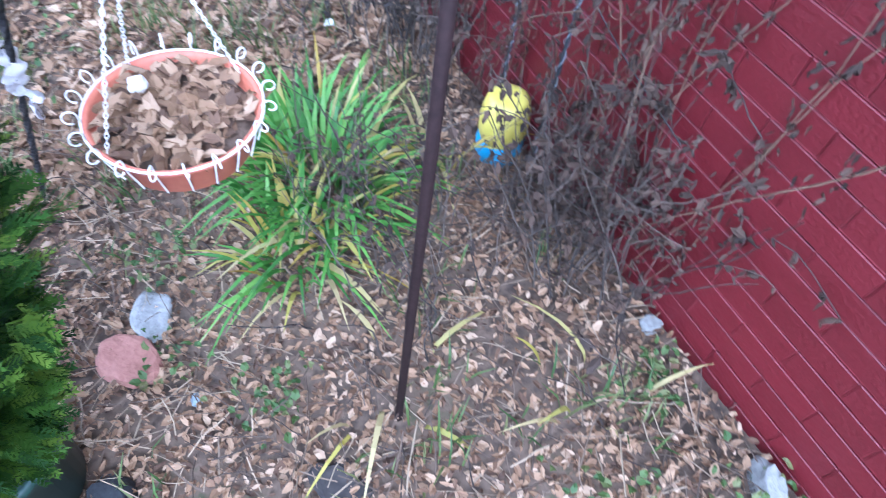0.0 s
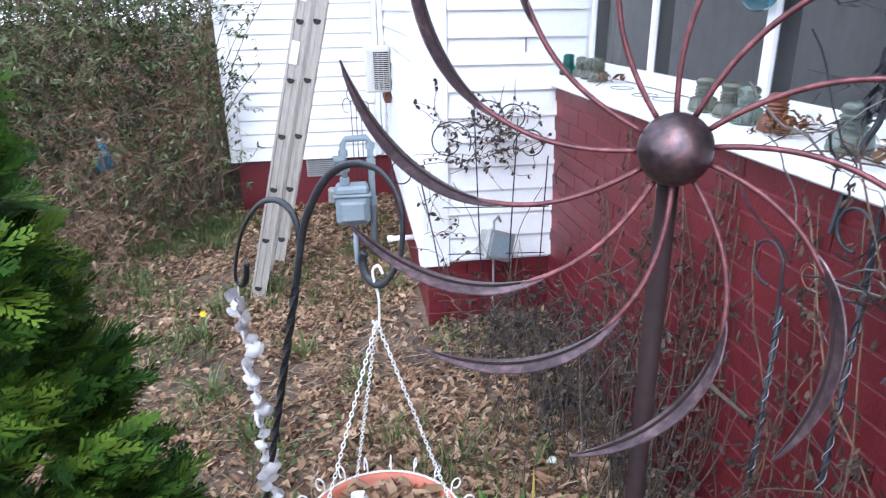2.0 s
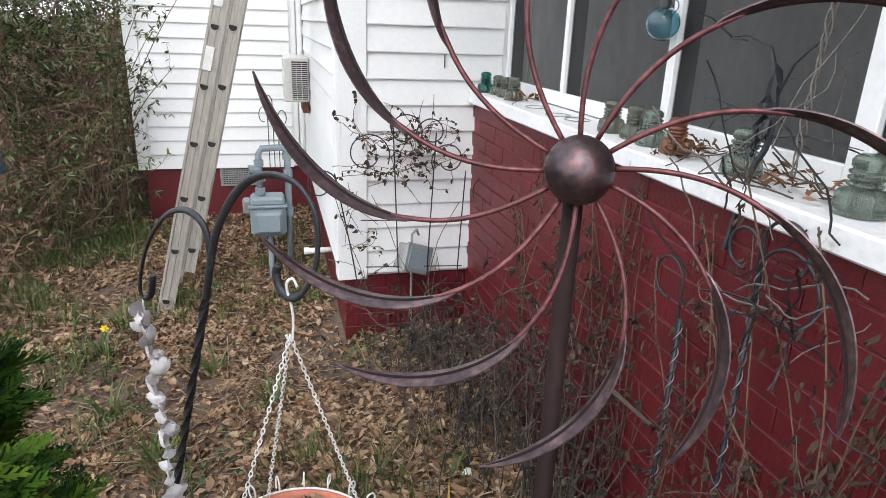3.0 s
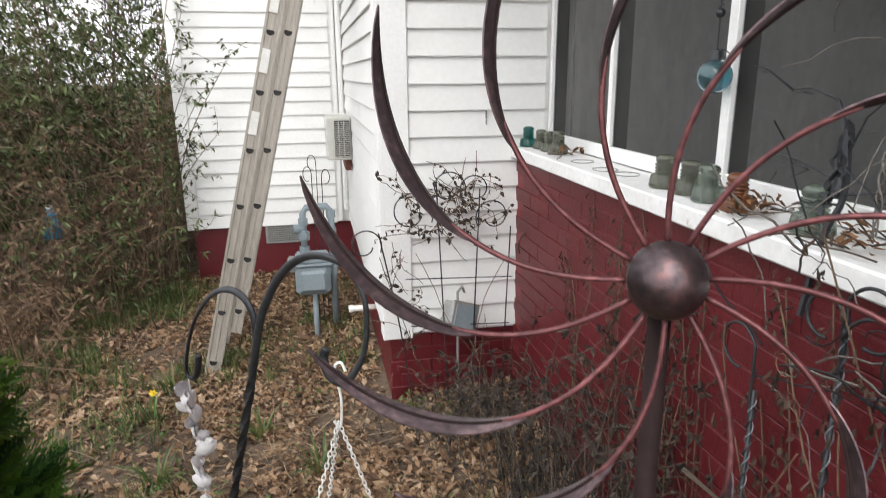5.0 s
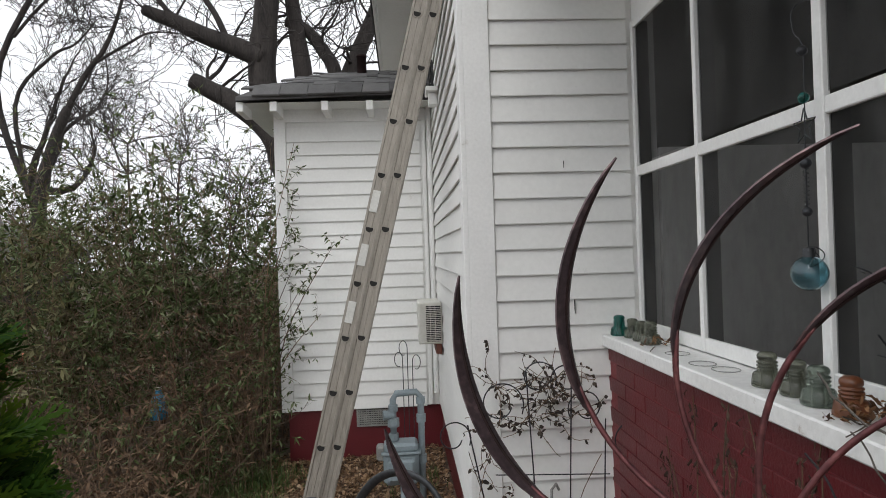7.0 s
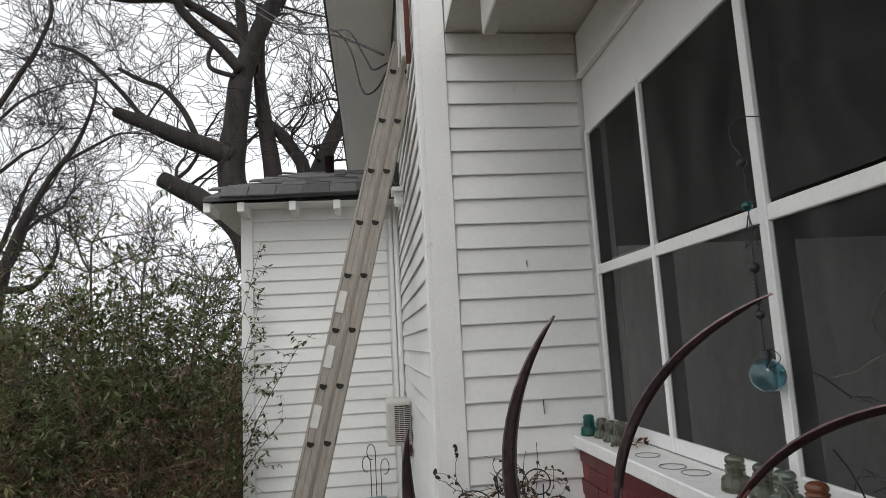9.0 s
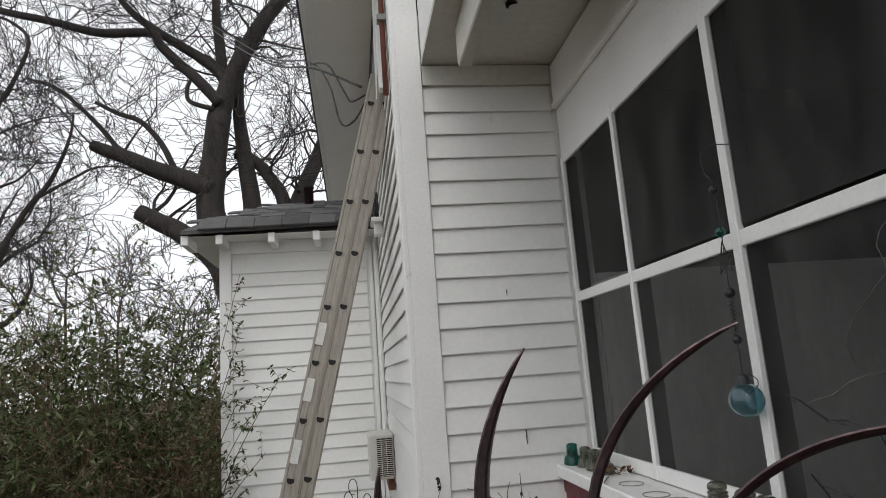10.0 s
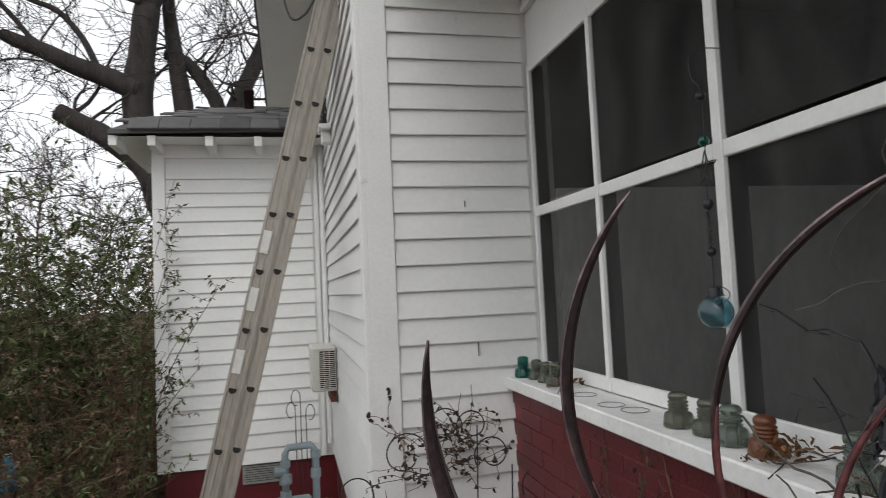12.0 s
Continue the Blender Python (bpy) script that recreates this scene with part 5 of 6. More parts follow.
for cx, cy, n_, sp in ((-1.19, 1.08, 60, 0.06), (-1.05, 0.55, 50, 0.05), (-1.25, 0.75, 30, 0.05), (-0.28, 0.15, 45, 0.04), (-0.25, -0.2, 50, 0.06), (-0.55, -0.05, 40, 0.08), (-1.15, 0.2, 30, 0.06), (-0.5, 2.5, 60, 0.1), (-0.68, 2.6, 60, 0.06), (-1.6, 2.2, 50, 0.12), (-1.9, 2.9, 50, 0.1), (-1.3, 2.0, 40, 0.1), (-1.1, 3.1, 40, 0.1), (-1.5, 1.6, 40, 0.1)):
    for _ in range(n_):
        p = Vector((cx + rl.gauss(0, sp), cy + rl.gauss(0, sp), 0))
        p.z = ground_z(p.x, p.y) + rl.uniform(0.01, 0.06)
        g.leaf(p, (rl.uniform(-1, 1), rl.uniform(-1, 1), rl.uniform(0, 0.6)), (rl.uniform(-0.3, 0.3), rl.uniform(-0.3, 0.3), 1), rl.uniform(0.015, 0.035), rl.uniform(0.012, 0.022), 0.2)
tagged(part("low_weeds", g, GRASS), "low green broadleaf weeds in the leaf litter", "weeds", "", "stuff")


def strap_plant(name, label, cx, cy, rx, ry, count, lo, hi, mat, width, mat2=None, share=0.0, lean=0.6):
    ob = thing(name, label, "plant")
    a_, b_ = Geo(), Geo()
    for _ in range(count):
        k, a = math.sqrt(rl.random()), rl.uniform(0, 6.283)
        p = Vector((cx + rx * k * math.cos(a), cy + ry * k * math.sin(a), 0))
        p.z = ground_z(p.x, p.y) - 0.01
        o = Vector((math.cos(a) + rl.uniform(-0.7, 0.7), math.sin(a) + rl.uniform(-0.7, 0.7), 0)).normalized()
        L, f = rl.uniform(lo, hi), rl.uniform(0.3, lean)
        pts = [p + o * L * f * t ** 1.6 + Vector((0, 0, L * (t - 0.55 * f * 1.5 * t ** 2.4))) for t in (0, 0.2, 0.4, 0.6, 0.8, 1.0)]
        (b_ if rl.random() < share else a_).blade(pts, width * rl.uniform(0.7, 1.2))
    part("foliage", a_, mat, ob)
    if mat2:
        part("yellowed_foliage", b_, mat2, ob, "yellowed drooping leaves")
    return ob


strap_plant("daylily_clump", "bright green strap leaved clump with yellowed edges", -0.74, 1.06, 0.17, 0.24, 260, 0.2, 0.36, LILY, 0.013, YELLOWED, 0.17, 0.95)
strap_plant("daylily_clump", "green strap leaved clump with yellowed edges", -0.88, 0.86, 0.1, 0.12, 80, 0.16, 0.3, LILY, 0.012, YELLOWED, 0.42, 1.1)
strap_plant("yellowed_bulb_leaves", "fading yellow and green strap leaves", -0.43, 0.98, 0.09, 0.08, 9, 0.2, 0.34, YELLOWED, 0.018, None, 0, 1.2)
strap_plant("yellowed_bulb_leaves", "fading yellow strap leaves on the litter", -0.8, 0.42, 0.16, 0.14, 6, 0.14, 0.26, YELLOWED, 0.011, None, 0, 1.3)
strap_plant("yellowed_bulb_leaves", "fading yellow strap leaves on the litter", -0.42, 0.18, 0.16, 0.14, 6, 0.16, 0.26, YELLOWED, 0.01, None, 0, 1.3)
for cx, cy in ((-1.52, 2.1), (-1.35, 2.75), (-1.75, 2.45), (-1.1, 2.35), (-1.85, 3.3), (-2.0, 4.4), (-1.75, 4.7), (-2.2, 4.9)):
    strap_plant("bulb_sprout", "tuft of green bulb leaves in the litter", cx, cy, 0.04, 0.04, 26, 0.1, 0.26, GRASS, 0.009, None, 0, 0.8)
daffodil = strap_plant("daffodil", "single yellow daffodil with grey green leaves", -1.87, 2.98, 0.04, 0.04, 22, 0.14, 0.24, PRIVET, 0.01, None, 0, 0.6)
part("stem", Geo().tube([(-1.87, 2.98, -0.05), (-1.86, 2.97, 0.1), (-1.85, 2.95, 0.16)], 0.003, 5), LILY, daffodil)
g = Geo()
for k in range(6):
    a = k * math.pi / 3
    g.leaf((-1.85, 2.94, 0.165), (math.cos(a), -0.2, math.sin(a)), (0, -1, 0), 0.022, 0.014, 0.1)
g.tube([(-1.85, 2.945, 0.165), (-1.852, 2.92, 0.166)], [0.004, 0.008], 9)
part("flower", g, material("daffodil_yellow", (0.7, 0.5, 0.02), (0.8, 0.62, 0.05), 0.6, 20, 60, 0), daffodil, "bright yellow flower")


# ---- dead plants by the porch wall ----
DARKLEAF = leafy(material("blackened_dead_leaf", [(0.008, 0.006, 0.005), (0.03, 0.022, 0.016), (0.11, 0.085, 0.065)], None, 0.9, 20, 80, 0.2, pick="island", spread=0.8), 0.1)


def dead_plant(name, label, cx, cy, spread, count, lo, hi, leaves, seed, upright=0.12, leaf_mat=VINE):
    ob = thing(name, label, "dead plant")
    rng, a_, b_ = random.Random(seed), Geo(), Geo()
    for _ in range(count):
        p = Vector((min(cx + rng.gauss(0, spread), -0.17), cy + rng.gauss(0, spread * 1.4), 0))
        p.z = ground_z(p.x, p.y) - 0.02
        pts = wander(rng, p, (rng.uniform(-0.3, 0.3), rng.uniform(-0.3, 0.3), 1), rng.uniform(lo, hi), 8, upright)
        for q in pts:
            q.x = min(q.x, -0.165)
        a_.tube(pts, [0.0027 - 0.00023 * k for k in range(9)], 4)
        for _ in range(2):
            q = rng.choice(pts[3:])
            tw = wander(rng, q, (rng.uniform(-1, 1), rng.uniform(-1, 1), rng.uniform(-0.2, 0.9)), rng.uniform(0.05, 0.2), 4, 0.3)
            for v in tw:
                v.x = min(v.x, -0.165)
            a_.tube(tw, 0.0012, 3)
            for _ in range(leaves):
                q2 = rng.choice(tw)
                b_.leaf(q2, (rng.uniform(-0.6, 0.4), rng.uniform(-0.6, 0.6), rng.uniform(-1, 0.1)), (rng.uniform(-1, 1), rng.uniform(-1, 1), rng.uniform(-1, 1)), rng.uniform(0.014, 0.042), rng.uniform(0.006, 0.018), rng.uniform(-0.5, 0.5))
    tagged(part("twig_growth", a_, DEAD, ob), "tangle of thin dead stems", "", "", "stuff")
    if leaves:
        tagged(part("withered_foliage", b_, leaf_mat, ob), "shrivelled dead leaves", "", "", "stuff")
    return ob


dead_plant("dead_perennial", "dense grey brown dead stems beside the red wall", -0.36, 1.75, 0.1, 60, 0.3, 0.72, 6, 41, 0.1, DARKLEAF)
dead_plant("dead_perennial", "dead stems with curled leaves by the wall", -0.27, 1.4, 0.06, 46, 0.4, 0.85, 6, 42, 0.12, DARKLEAF)
dead_plant("dead_perennial", "dead grassy stems at the foundation", -0.42, 2.35, 0.13, 80, 0.12, 0.36, 3, 43, 0.2, DARKLEAF)
dead_plant("dead_perennial", "grey dead stems over the green clump", -0.62, 0.8, 0.14, 75, 0.2, 0.42, 2, 44, 0.22)
dead_plant("dead_perennial", "fine dead stems around the clay ornament", -0.27, 0.66, 0.06, 46, 0.2, 0.55, 7, 45, 0.18)
dead_plant("dead_perennial", "fine dead stems beside the red wall", -0.24, 0.45, 0.06, 34, 0.35, 0.85, 10, 46, 0.16)
vines = thing("wall_vines", "withered brown vines climbing the red brick wall", "vine")
rw = random.Random(51)
for y0, top, dens in ((2.05, 0.95, 1), (1.72, 1.1, 2), (1.42, 1.2, 3), (1.3, 1.15, 2), (1.12, 0.9, 2), (0.95, 1.0, 2), (0.72, 1.2, 3), (0.62, 1.25, 3), (0.5, 1.3, 3), (0.36, 1.25, 1)):
    a_, b_ = Geo(), Geo()
    for _ in range(dens + 1):
        pts = wander(rw, (-0.2, y0 + rw.uniform(-0.06, 0.06), 0.08), (0.03, rw.uniform(-0.2, 0.2), 1), top + rw.uniform(-0.1, 0.1), 16, 0.13)
        for q in pts:
            q.x = min(-0.162, max(-0.28, q.x))
        a_.tube(pts, 0.0018, 4)
        for _ in range(64):
            q = rw.choice(pts[2:]) + Vector((rw.uniform(-0.02, 0), rw.uniform(-0.03, 0.03), rw.uniform(-0.03, 0.03)))
            b_.leaf(q, (rw.uniform(-0.5, 0.1), rw.uniform(-0.6, 0.6), -1), (-1, rw.uniform(-1, 1), rw.uniform(-0.4, 0.4)), rw.uniform(0.012, 0.038), rw.uniform(0.003, 0.011), rw.uniform(-0.6, 0.7))
    for _ in range(dens):
        c, r = rw.choice(pts[3:]), rw.uniform(0.01, 0.03)
        a_.tube([(min(-0.163, c.x - 0.012), c.y + r * math.cos(q) * (1 - q * 0.04), c.z + r * math.sin(q) * (1 - q * 0.04)) for q in np.linspace(0, rw.uniform(5, 9), 16)], 0.0009, 3)
    v = part("vine_stem", a_, TWIG, vines)
    part("vine_foliage", b_, VINE, v, "curled dead leaves")


# ---- thicket at the side of the house ----
def diamond(g, p, d, s, L, w):
    g.add([p, p + d * L * 0.45 + s * w, p + d * L, p + d * L * 0.45 - s * w], [(0, 1, 2, 3)])


def bush(name, label, cx, cy, spread, stems, lo, hi, branches, leaves, L, seed, leaf_mat, stem_r=0.006, low=0.25, parts=True):
    ob = thing(name, label, "shrub", "thicket shrubs")
    rng, a_, b_ = random.Random(seed), Geo(), Geo()
    for _ in range(stems):
        p = Vector((min(cx + rng.gauss(0, spread), BX - 0.12 if cy > 4.9 else -1.9), cy + rng.gauss(0, spread), 0))
        p.z = ground_z(p.x, p.y) - 0.05
        H = rng.uniform(lo, hi)
        pts = wander(rng, p, (rng.uniform(-0.25, 0.2), rng.uniform(-0.3, 0.2), 1), H, 9, 0.13)
        for q in pts:
            if q.y > 5.0:
                q.x = min(q.x, BX - 0.06)
        a_.tube(pts, [stem_r * (1 - 0.09 * k) for k in range(10)], 4)
        for _ in range(branches):
            i = rng.randint(int(9 * low), 9)
            d = Vector((rng.uniform(-1, 1), rng.uniform(-1, 1), rng.uniform(0.0, 0.9)))
            tw = wander(rng, pts[i], d, rng.uniform(0.15, 0.5), 5, 0.25)
            for q in tw:
                if q.y > 5.0:
                    q.x = min(q.x, BX - 0.05)
            a_.tube(tw, [0.003, 0.0026, 0.0022, 0.0018, 0.0014, 0.001], 3)
            for _ in range(leaves):
                q = tw[rng.choice((3, 4, 5, 5))] + Vector((rng.uniform(-0.012, 0.012), rng.uniform(-0.012, 0.012), rng.uniform(-0.012, 0.012)))
                dd = ((tw[5] - tw[3]).normalized() * rng.uniform(0.0, 0.8) + Vector((rng.uniform(-1, 1), rng.uniform(-1, 1), rng.uniform(-1.1, 0.3)))).normalized()
                ss = dd.cross(Vector((rng.uniform(-0.6, 0.6), rng.uniform(-0.6, 0.6), 1))).normalized()
                diamond(b_, q, dd, ss, L * rng.uniform(0.6, 1.3), L * 0.135 * rng.uniform(0.7, 1.3))
    part("twig_growth", a_, TWIG, ob)
    if leaves:
        part("foliage", b_, leaf_mat, ob)
    return ob


RUSSET = leafy(material("russet_dead_leaf", [(0.045, 0.026, 0.014), (0.11, 0.06, 0.03), (0.2, 0.13, 0.075)], None, 0.8, 10, 60, 0, pick="island", spread=0.85), 0.2)
seed = 60
TALL = 1.03
OLIVE = leafy(material("olive_brown_leaf", [(0.018, 0.017, 0.008), (0.06, 0.055, 0.022), (0.14, 0.13, 0.06), (0.27, 0.26, 0.16)], None, 0.75, 8, 60, 0, pick="island", spread=0.8, spec=0.12), 0.3)
for cx, cy, sp, st, lo, hi, br, lv in ((-2.75, 6.6, 0.3, 16, 1.7, 2.5, 15, 14), (-3.3, 5.7, 0.35, 17, 1.4, 2.3, 15, 14), (-4.1, 6.2, 0.4, 18, 1.5, 2.4, 15, 14), (-5.0, 6.8, 0.45, 18, 1.5, 2.4, 15, 14), (-3.6, 7.4, 0.45, 18, 1.7, 2.6, 15, 14), (-4.7, 8.3, 0.5, 18, 1.7, 2.6, 15, 14), (-6.0, 8.2, 0.5, 18, 1.6, 2.5, 14, 13), (-2.7, 8.2, 0.35, 16, 1.9, 2.8, 15, 14), (-3.9, 5.0, 0.3, 10, 0.9, 1.8, 10, 9)):
    seed += 1
    bush("thicket_shrub", "leggy grey green shrub in a winter thicket", cx, cy, sp, int(st * 1.25), lo * 0.75, hi * (TALL if cx > -4 else TALL * 1.13), int(br * 1.2), int(lv * 0.85), 0.084, seed, OLIVE if seed % 3 == 0 else PRIVET)
for cx, cy, sp, hi in ((-2.9, 6.3, 0.3, 3.1), (-3.6, 6.0, 0.4, 2.8), (-4.5, 6.6, 0.5, 3.0), (-5.6, 7.2, 0.5, 3.1), (-3.5, 7.6, 0.4, 3.7), (-3.0, 7.9, 0.4, 3.8), (-4.4, 8.3, 0.5, 3.7)):
    seed += 1
    bush("leggy_shrub", "tall thin shrub with a few drooping leaves", cx, cy, sp, 12, hi * 0.75, hi, 10, 7, 0.085, seed, PRIVET, 0.007, 0.5)
for cx, cy, hi in ((-2.5, 5.75, 1.7), (-2.75, 5.3, 1.35), (-2.5, 6.6, 1.9)):
    seed += 1
    bush("russet_shrub", "shrub with russet dead leaves beside the extension", cx, cy, 0.2, 18, 0.8, hi, 11, 10, 0.05, seed, RUSSET, 0.004, 0.1)
for cx, cy, sp, st, hi in ((-2.55, 4.75, 0.25, 30, 1.1), (-2.9, 4.4, 0.3, 30, 1.1), (-3.5, 4.6, 0.4, 30, 1.3), (-2.3, 5.1, 0.14, 22, 0.9), (-2.9, 3.8, 0.3, 26, 0.6), (-3.3, 5.3, 0.4, 30, 1.5), (-4.4, 5.2, 0.4, 30, 1.3)):
    seed += 1
    bush("brown_brush", "tangled leafless brown stems at the thicket edge", cx, cy, sp, int(st * 0.8), 0.35, hi, 7, 8, 0.06, seed, PRIVET if seed % 3 else RUSSET, 0.0055, 0.1)
for x0, y0, tops in ((-2.2, 5.2, ((-1.85, 5.2, 1.45), (-1.72, 5.25, 1.2), (-1.95, 5.15, 1.1), (-1.6, 5.2, 1.75), (-1.9, 5.1, 1.6))), (-2.22, 5.3, ((-1.93, 5.3, 2.05), (-1.9, 5.3, 2.6), (-1.97, 5.3, 1.85)))):
    seed += 1
    rng = random.Random(seed)
    sprig = thing("young_privet", "thin leafy sprigs leaning across the white siding", "shrub")
    a_, b_ = Geo(), Geo()
    for t in tops:
        a, b = Vector((x0, y0, 0)), Vector(t)
        pts = smooth_path([a, a.lerp(b, 0.5) + Vector((-0.1, 0, 0.15)), b], 5)
        a_.tube(pts, [0.007 - 0.0005 * k for k in range(len(pts))], 4)
        for k in range(13):
            q = pts[rng.randint(4, len(pts) - 1)]
            tw = wander(rng, q, (rng.uniform(-0.6, 1), rng.uniform(-0.5, 0.2), rng.uniform(-0.2, 0.9)), rng.uniform(0.08, 0.25), 4, 0.25)
            for v in tw:
                v.y = min(v.y, BY - 0.04)
            a_.tube(tw, 0.0015, 3)
            for _ in range(10):
                dd = Vector((rng.uniform(-1, 1), rng.uniform(-1, 0.4), rng.uniform(-1, 0.4))).normalized()
                diamond(b_, tw[rng.randint(1, 4)], dd, dd.cross(Vector((0.2, 0.3, 1))).normalized(), rng.uniform(0.03, 0.06), 0.011)
    part("twig_growth", a_, TWIG, sprig)
    part("foliage", b_, PRIVET, sprig)


# ---- bare trees ----
def grow(g, rng, p, d, L, r, depth, up=0.05):
    """A crooked tapering branch, which goes on from its tip and forks along its way."""
    pts = wander(rng, p, d, L, 6, 0.33, (0, 0, up))
    g.tube(pts, [max(0.0055, r * (1 - 0.1 * k)) for k in range(7)], 6 if r > 0.04 else (4 if r > 0.012 else 3), cap=False)
    if depth <= 0:
        return
    grow(g, rng, pts[-1], pts[-1] - pts[-2], L * 0.75, max(0.005, r * 0.48), depth - 1, up)
    for _ in range(3):
        i = rng.randint(2, 6)
        dd = (pts[i] - pts[i - 1]).normalized() + Vector((rng.uniform(-1, 1), rng.uniform(-1, 1), rng.uniform(-0.8, 1))) * 1.0
        grow(g, rng, pts[i], dd, L * rng.uniform(0.45, 0.75), max(0.005, r * (1 - 0.1 * i) * rng.uniform(0.4, 0.68)), depth - 1, up)


tree = thing("bare_pecan_tree", "large bare grey tree with broken limbs behind the roof", "tree")
rt = random.Random(77)
TYD = 12.0


def in_depth(pts, y):
    return [(x, y, z) for x, z in pts]


part("trunk", Geo().tube(smooth_path(in_depth([(-2.6, -0.3), (-2.75, 2.2), (-3.2, 3.7), (-3.5, 4.9), (-3.44, 5.86), (-3.32, 6.88)], TYD)), [0.34] * 5 + [0.31] * 5 + [0.28] * 5 + [0.25] * 5 + [0.22] * 5 + [0.2], 12), BARK, tree, smooth=True)
BIG_LIMBS = [(in_depth([(-3.32, 6.8), (-3.18, 7.29), (-3.02, 7.71), (-2.75, 8.28), (-2.35, 8.94), (-1.94, 9.4)], TYD), 0.2, 0.13, 4),
             (in_depth([(-3.28, 6.95), (-3.69, 7.44), (-4.06, 7.81), (-4.36, 8.15), (-4.54, 8.39), (-5.43, 8.39), (-6.31, 8.63), (-7.18, 8.84), (-8.6, 9.3)], TYD - 0.2), 0.11, 0.06, 4),
             (in_depth([(-3.12, 7.15), (-3.27, 7.6), (-3.63, 7.95), (-4.12, 8.29), (-4.6, 8.64), (-5.03, 9.05), (-5.6, 9.9)], TYD), 0.13, 0.05, 4),
             (in_depth([(-3.12, 7.2), (-3.27, 7.67), (-3.33, 8.36), (-3.39, 9.06), (-3.3, 10.4)], TYD + 0.1), 0.13, 0.07, 4),
             (in_depth([(-3.45, 5.3), (-3.99, 5.55), (-4.47, 5.73), (-4.95, 5.97), (-5.31, 6.11), (-5.55, 6.22)], TYD - 0.1), 0.2, 0.1, 1),
             (in_depth([(-4.11, 5.7), (-4.35, 6.22), (-4.72, 6.66), (-5.09, 6.81), (-5.51, 7.05)], TYD - 0.1), 0.06, 0.035, 3),
             (in_depth([(-5.01, 6.0), (-5.38, 6.51), (-5.81, 6.99), (-6.18, 7.33), (-6.71, 7.54)], TYD - 0.1), 0.05, 0.025, 3),
             (in_depth([(-2.95, 2.9), (-3.35, 3.9), (-3.98, 4.48), (-4.34, 4.69), (-4.7, 4.9)], TYD - 0.2), 0.22, 0.15, 1),
             (in_depth([(-2.7, 2.6), (-2.8, 4.92), (-2.91, 5.85), (-2.99, 6.52), (-3.04, 7.22), (-3.0, 8.6)], TYD + 0.4), 0.2, 0.09, 3),
             (in_depth([(-2.18, 4.3), (-2.24, 5.22), (-2.45, 5.63), (-2.76, 6.04), (-3.13, 6.19)], TYD + 0.5), 0.15, 0.1, 3),
             (in_depth([(-2.12, 4.3), (-2.03, 4.95), (-1.76, 5.61), (-1.48, 6.22), (-1.19, 6.98)], TYD + 0.5), 0.18, 0.13, 4),
             (in_depth([(-3.4, 6.84), (-3.81, 6.99), (-3.87, 7.23), (-3.81, 7.51), (-4.12, 7.69)], TYD - 0.2), 0.05, 0.025, 1),
             ([(-2.9, TYD, 2.2), (-2.15, TYD + 0.5, 4.6)], 0.25, 0.2, 0)]
tw_all = Geo()
for pts, r0, r1, dep in BIG_LIMBS:
    sp_ = smooth_path(pts, 5)
    part("limb", Geo().tube(sp_, [r0 + (r1 - r0) * k / (len(sp_) - 1) for k in range(len(sp_))], 9), BARK, tree, smooth=True)
    if dep:
        for k in range(3 + dep * 2):
            i = rt.randint(len(sp_) // 3, len(sp_) - 1)
            grow(tw_all, rt, sp_[i], (rt.uniform(-1, 1), rt.uniform(-0.8, 0.8), rt.uniform(-0.1, 1)), rt.uniform(0.7, 1.5), max(0.012, r1 * rt.uniform(0.18, 0.34)), 2 if k % 3 else min(3, dep), 0.02)
part("twig_crown", tw_all, BARK, tree)
edge_tree = thing("bare_tree", "dark slender bare tree rising over the thicket", "tree")
re_, edge_twigs = random.Random(8), Geo()
part("trunk", Geo().tube(smooth_path(in_depth([(-7.5, -0.3), (-7.35, 1.8), (-7.1, 3.4), (-6.72, 4.38)], 11.5)), [0.13] * 5 + [0.11] * 5 + [0.085] * 5 + [0.07], 9), BARK, edge_tree, smooth=True)
for way, r0, r1 in (([(-6.74, 4.33), (-6.42, 4.93), (-6.11, 5.34), (-5.91, 5.77), (-5.76, 6.26), (-5.72, 6.64)], 0.055, 0.018), ([(-6.25, 5.14), (-5.62, 5.51), (-5.29, 5.66), (-4.78, 5.64)], 0.03, 0.011), ([(-7.3, 2.4), (-7.6, 4.4), (-6.98, 5.25), (-6.56, 5.48), (-6.19, 5.9)], 0.045, 0.011),
                    ([(-7.3, 2.6), (-7.9, 4.8), (-7.06, 6.67), (-6.8, 7.11), (-6.51, 8.02), (-6.82, 8.43), (-7.16, 8.56)], 0.06, 0.02), ([(-7.6, 5.6), (-7.03, 6.23), (-6.5, 6.5), (-6.06, 6.62)], 0.03, 0.011)):
    sp_ = smooth_path(in_depth(way, 11.5), 5)
    part("limb", Geo().tube(sp_, [r0 + (r1 - r0) * k / (len(sp_) - 1) for k in range(len(sp_))], 7), BARK, edge_tree, smooth=True)
    for k in range(8):
        grow(edge_twigs, re_, re_.choice(sp_[len(sp_) // 3:]), (re_.uniform(-1, 1), re_.uniform(-0.7, 0.7), re_.uniform(-0.6, 1)), re_.uniform(0.6, 1.2), r1 * 0.7, 2 if k % 3 else 3, 0.02)
part("twig_crown", edge_twigs, BARK, edge_tree)
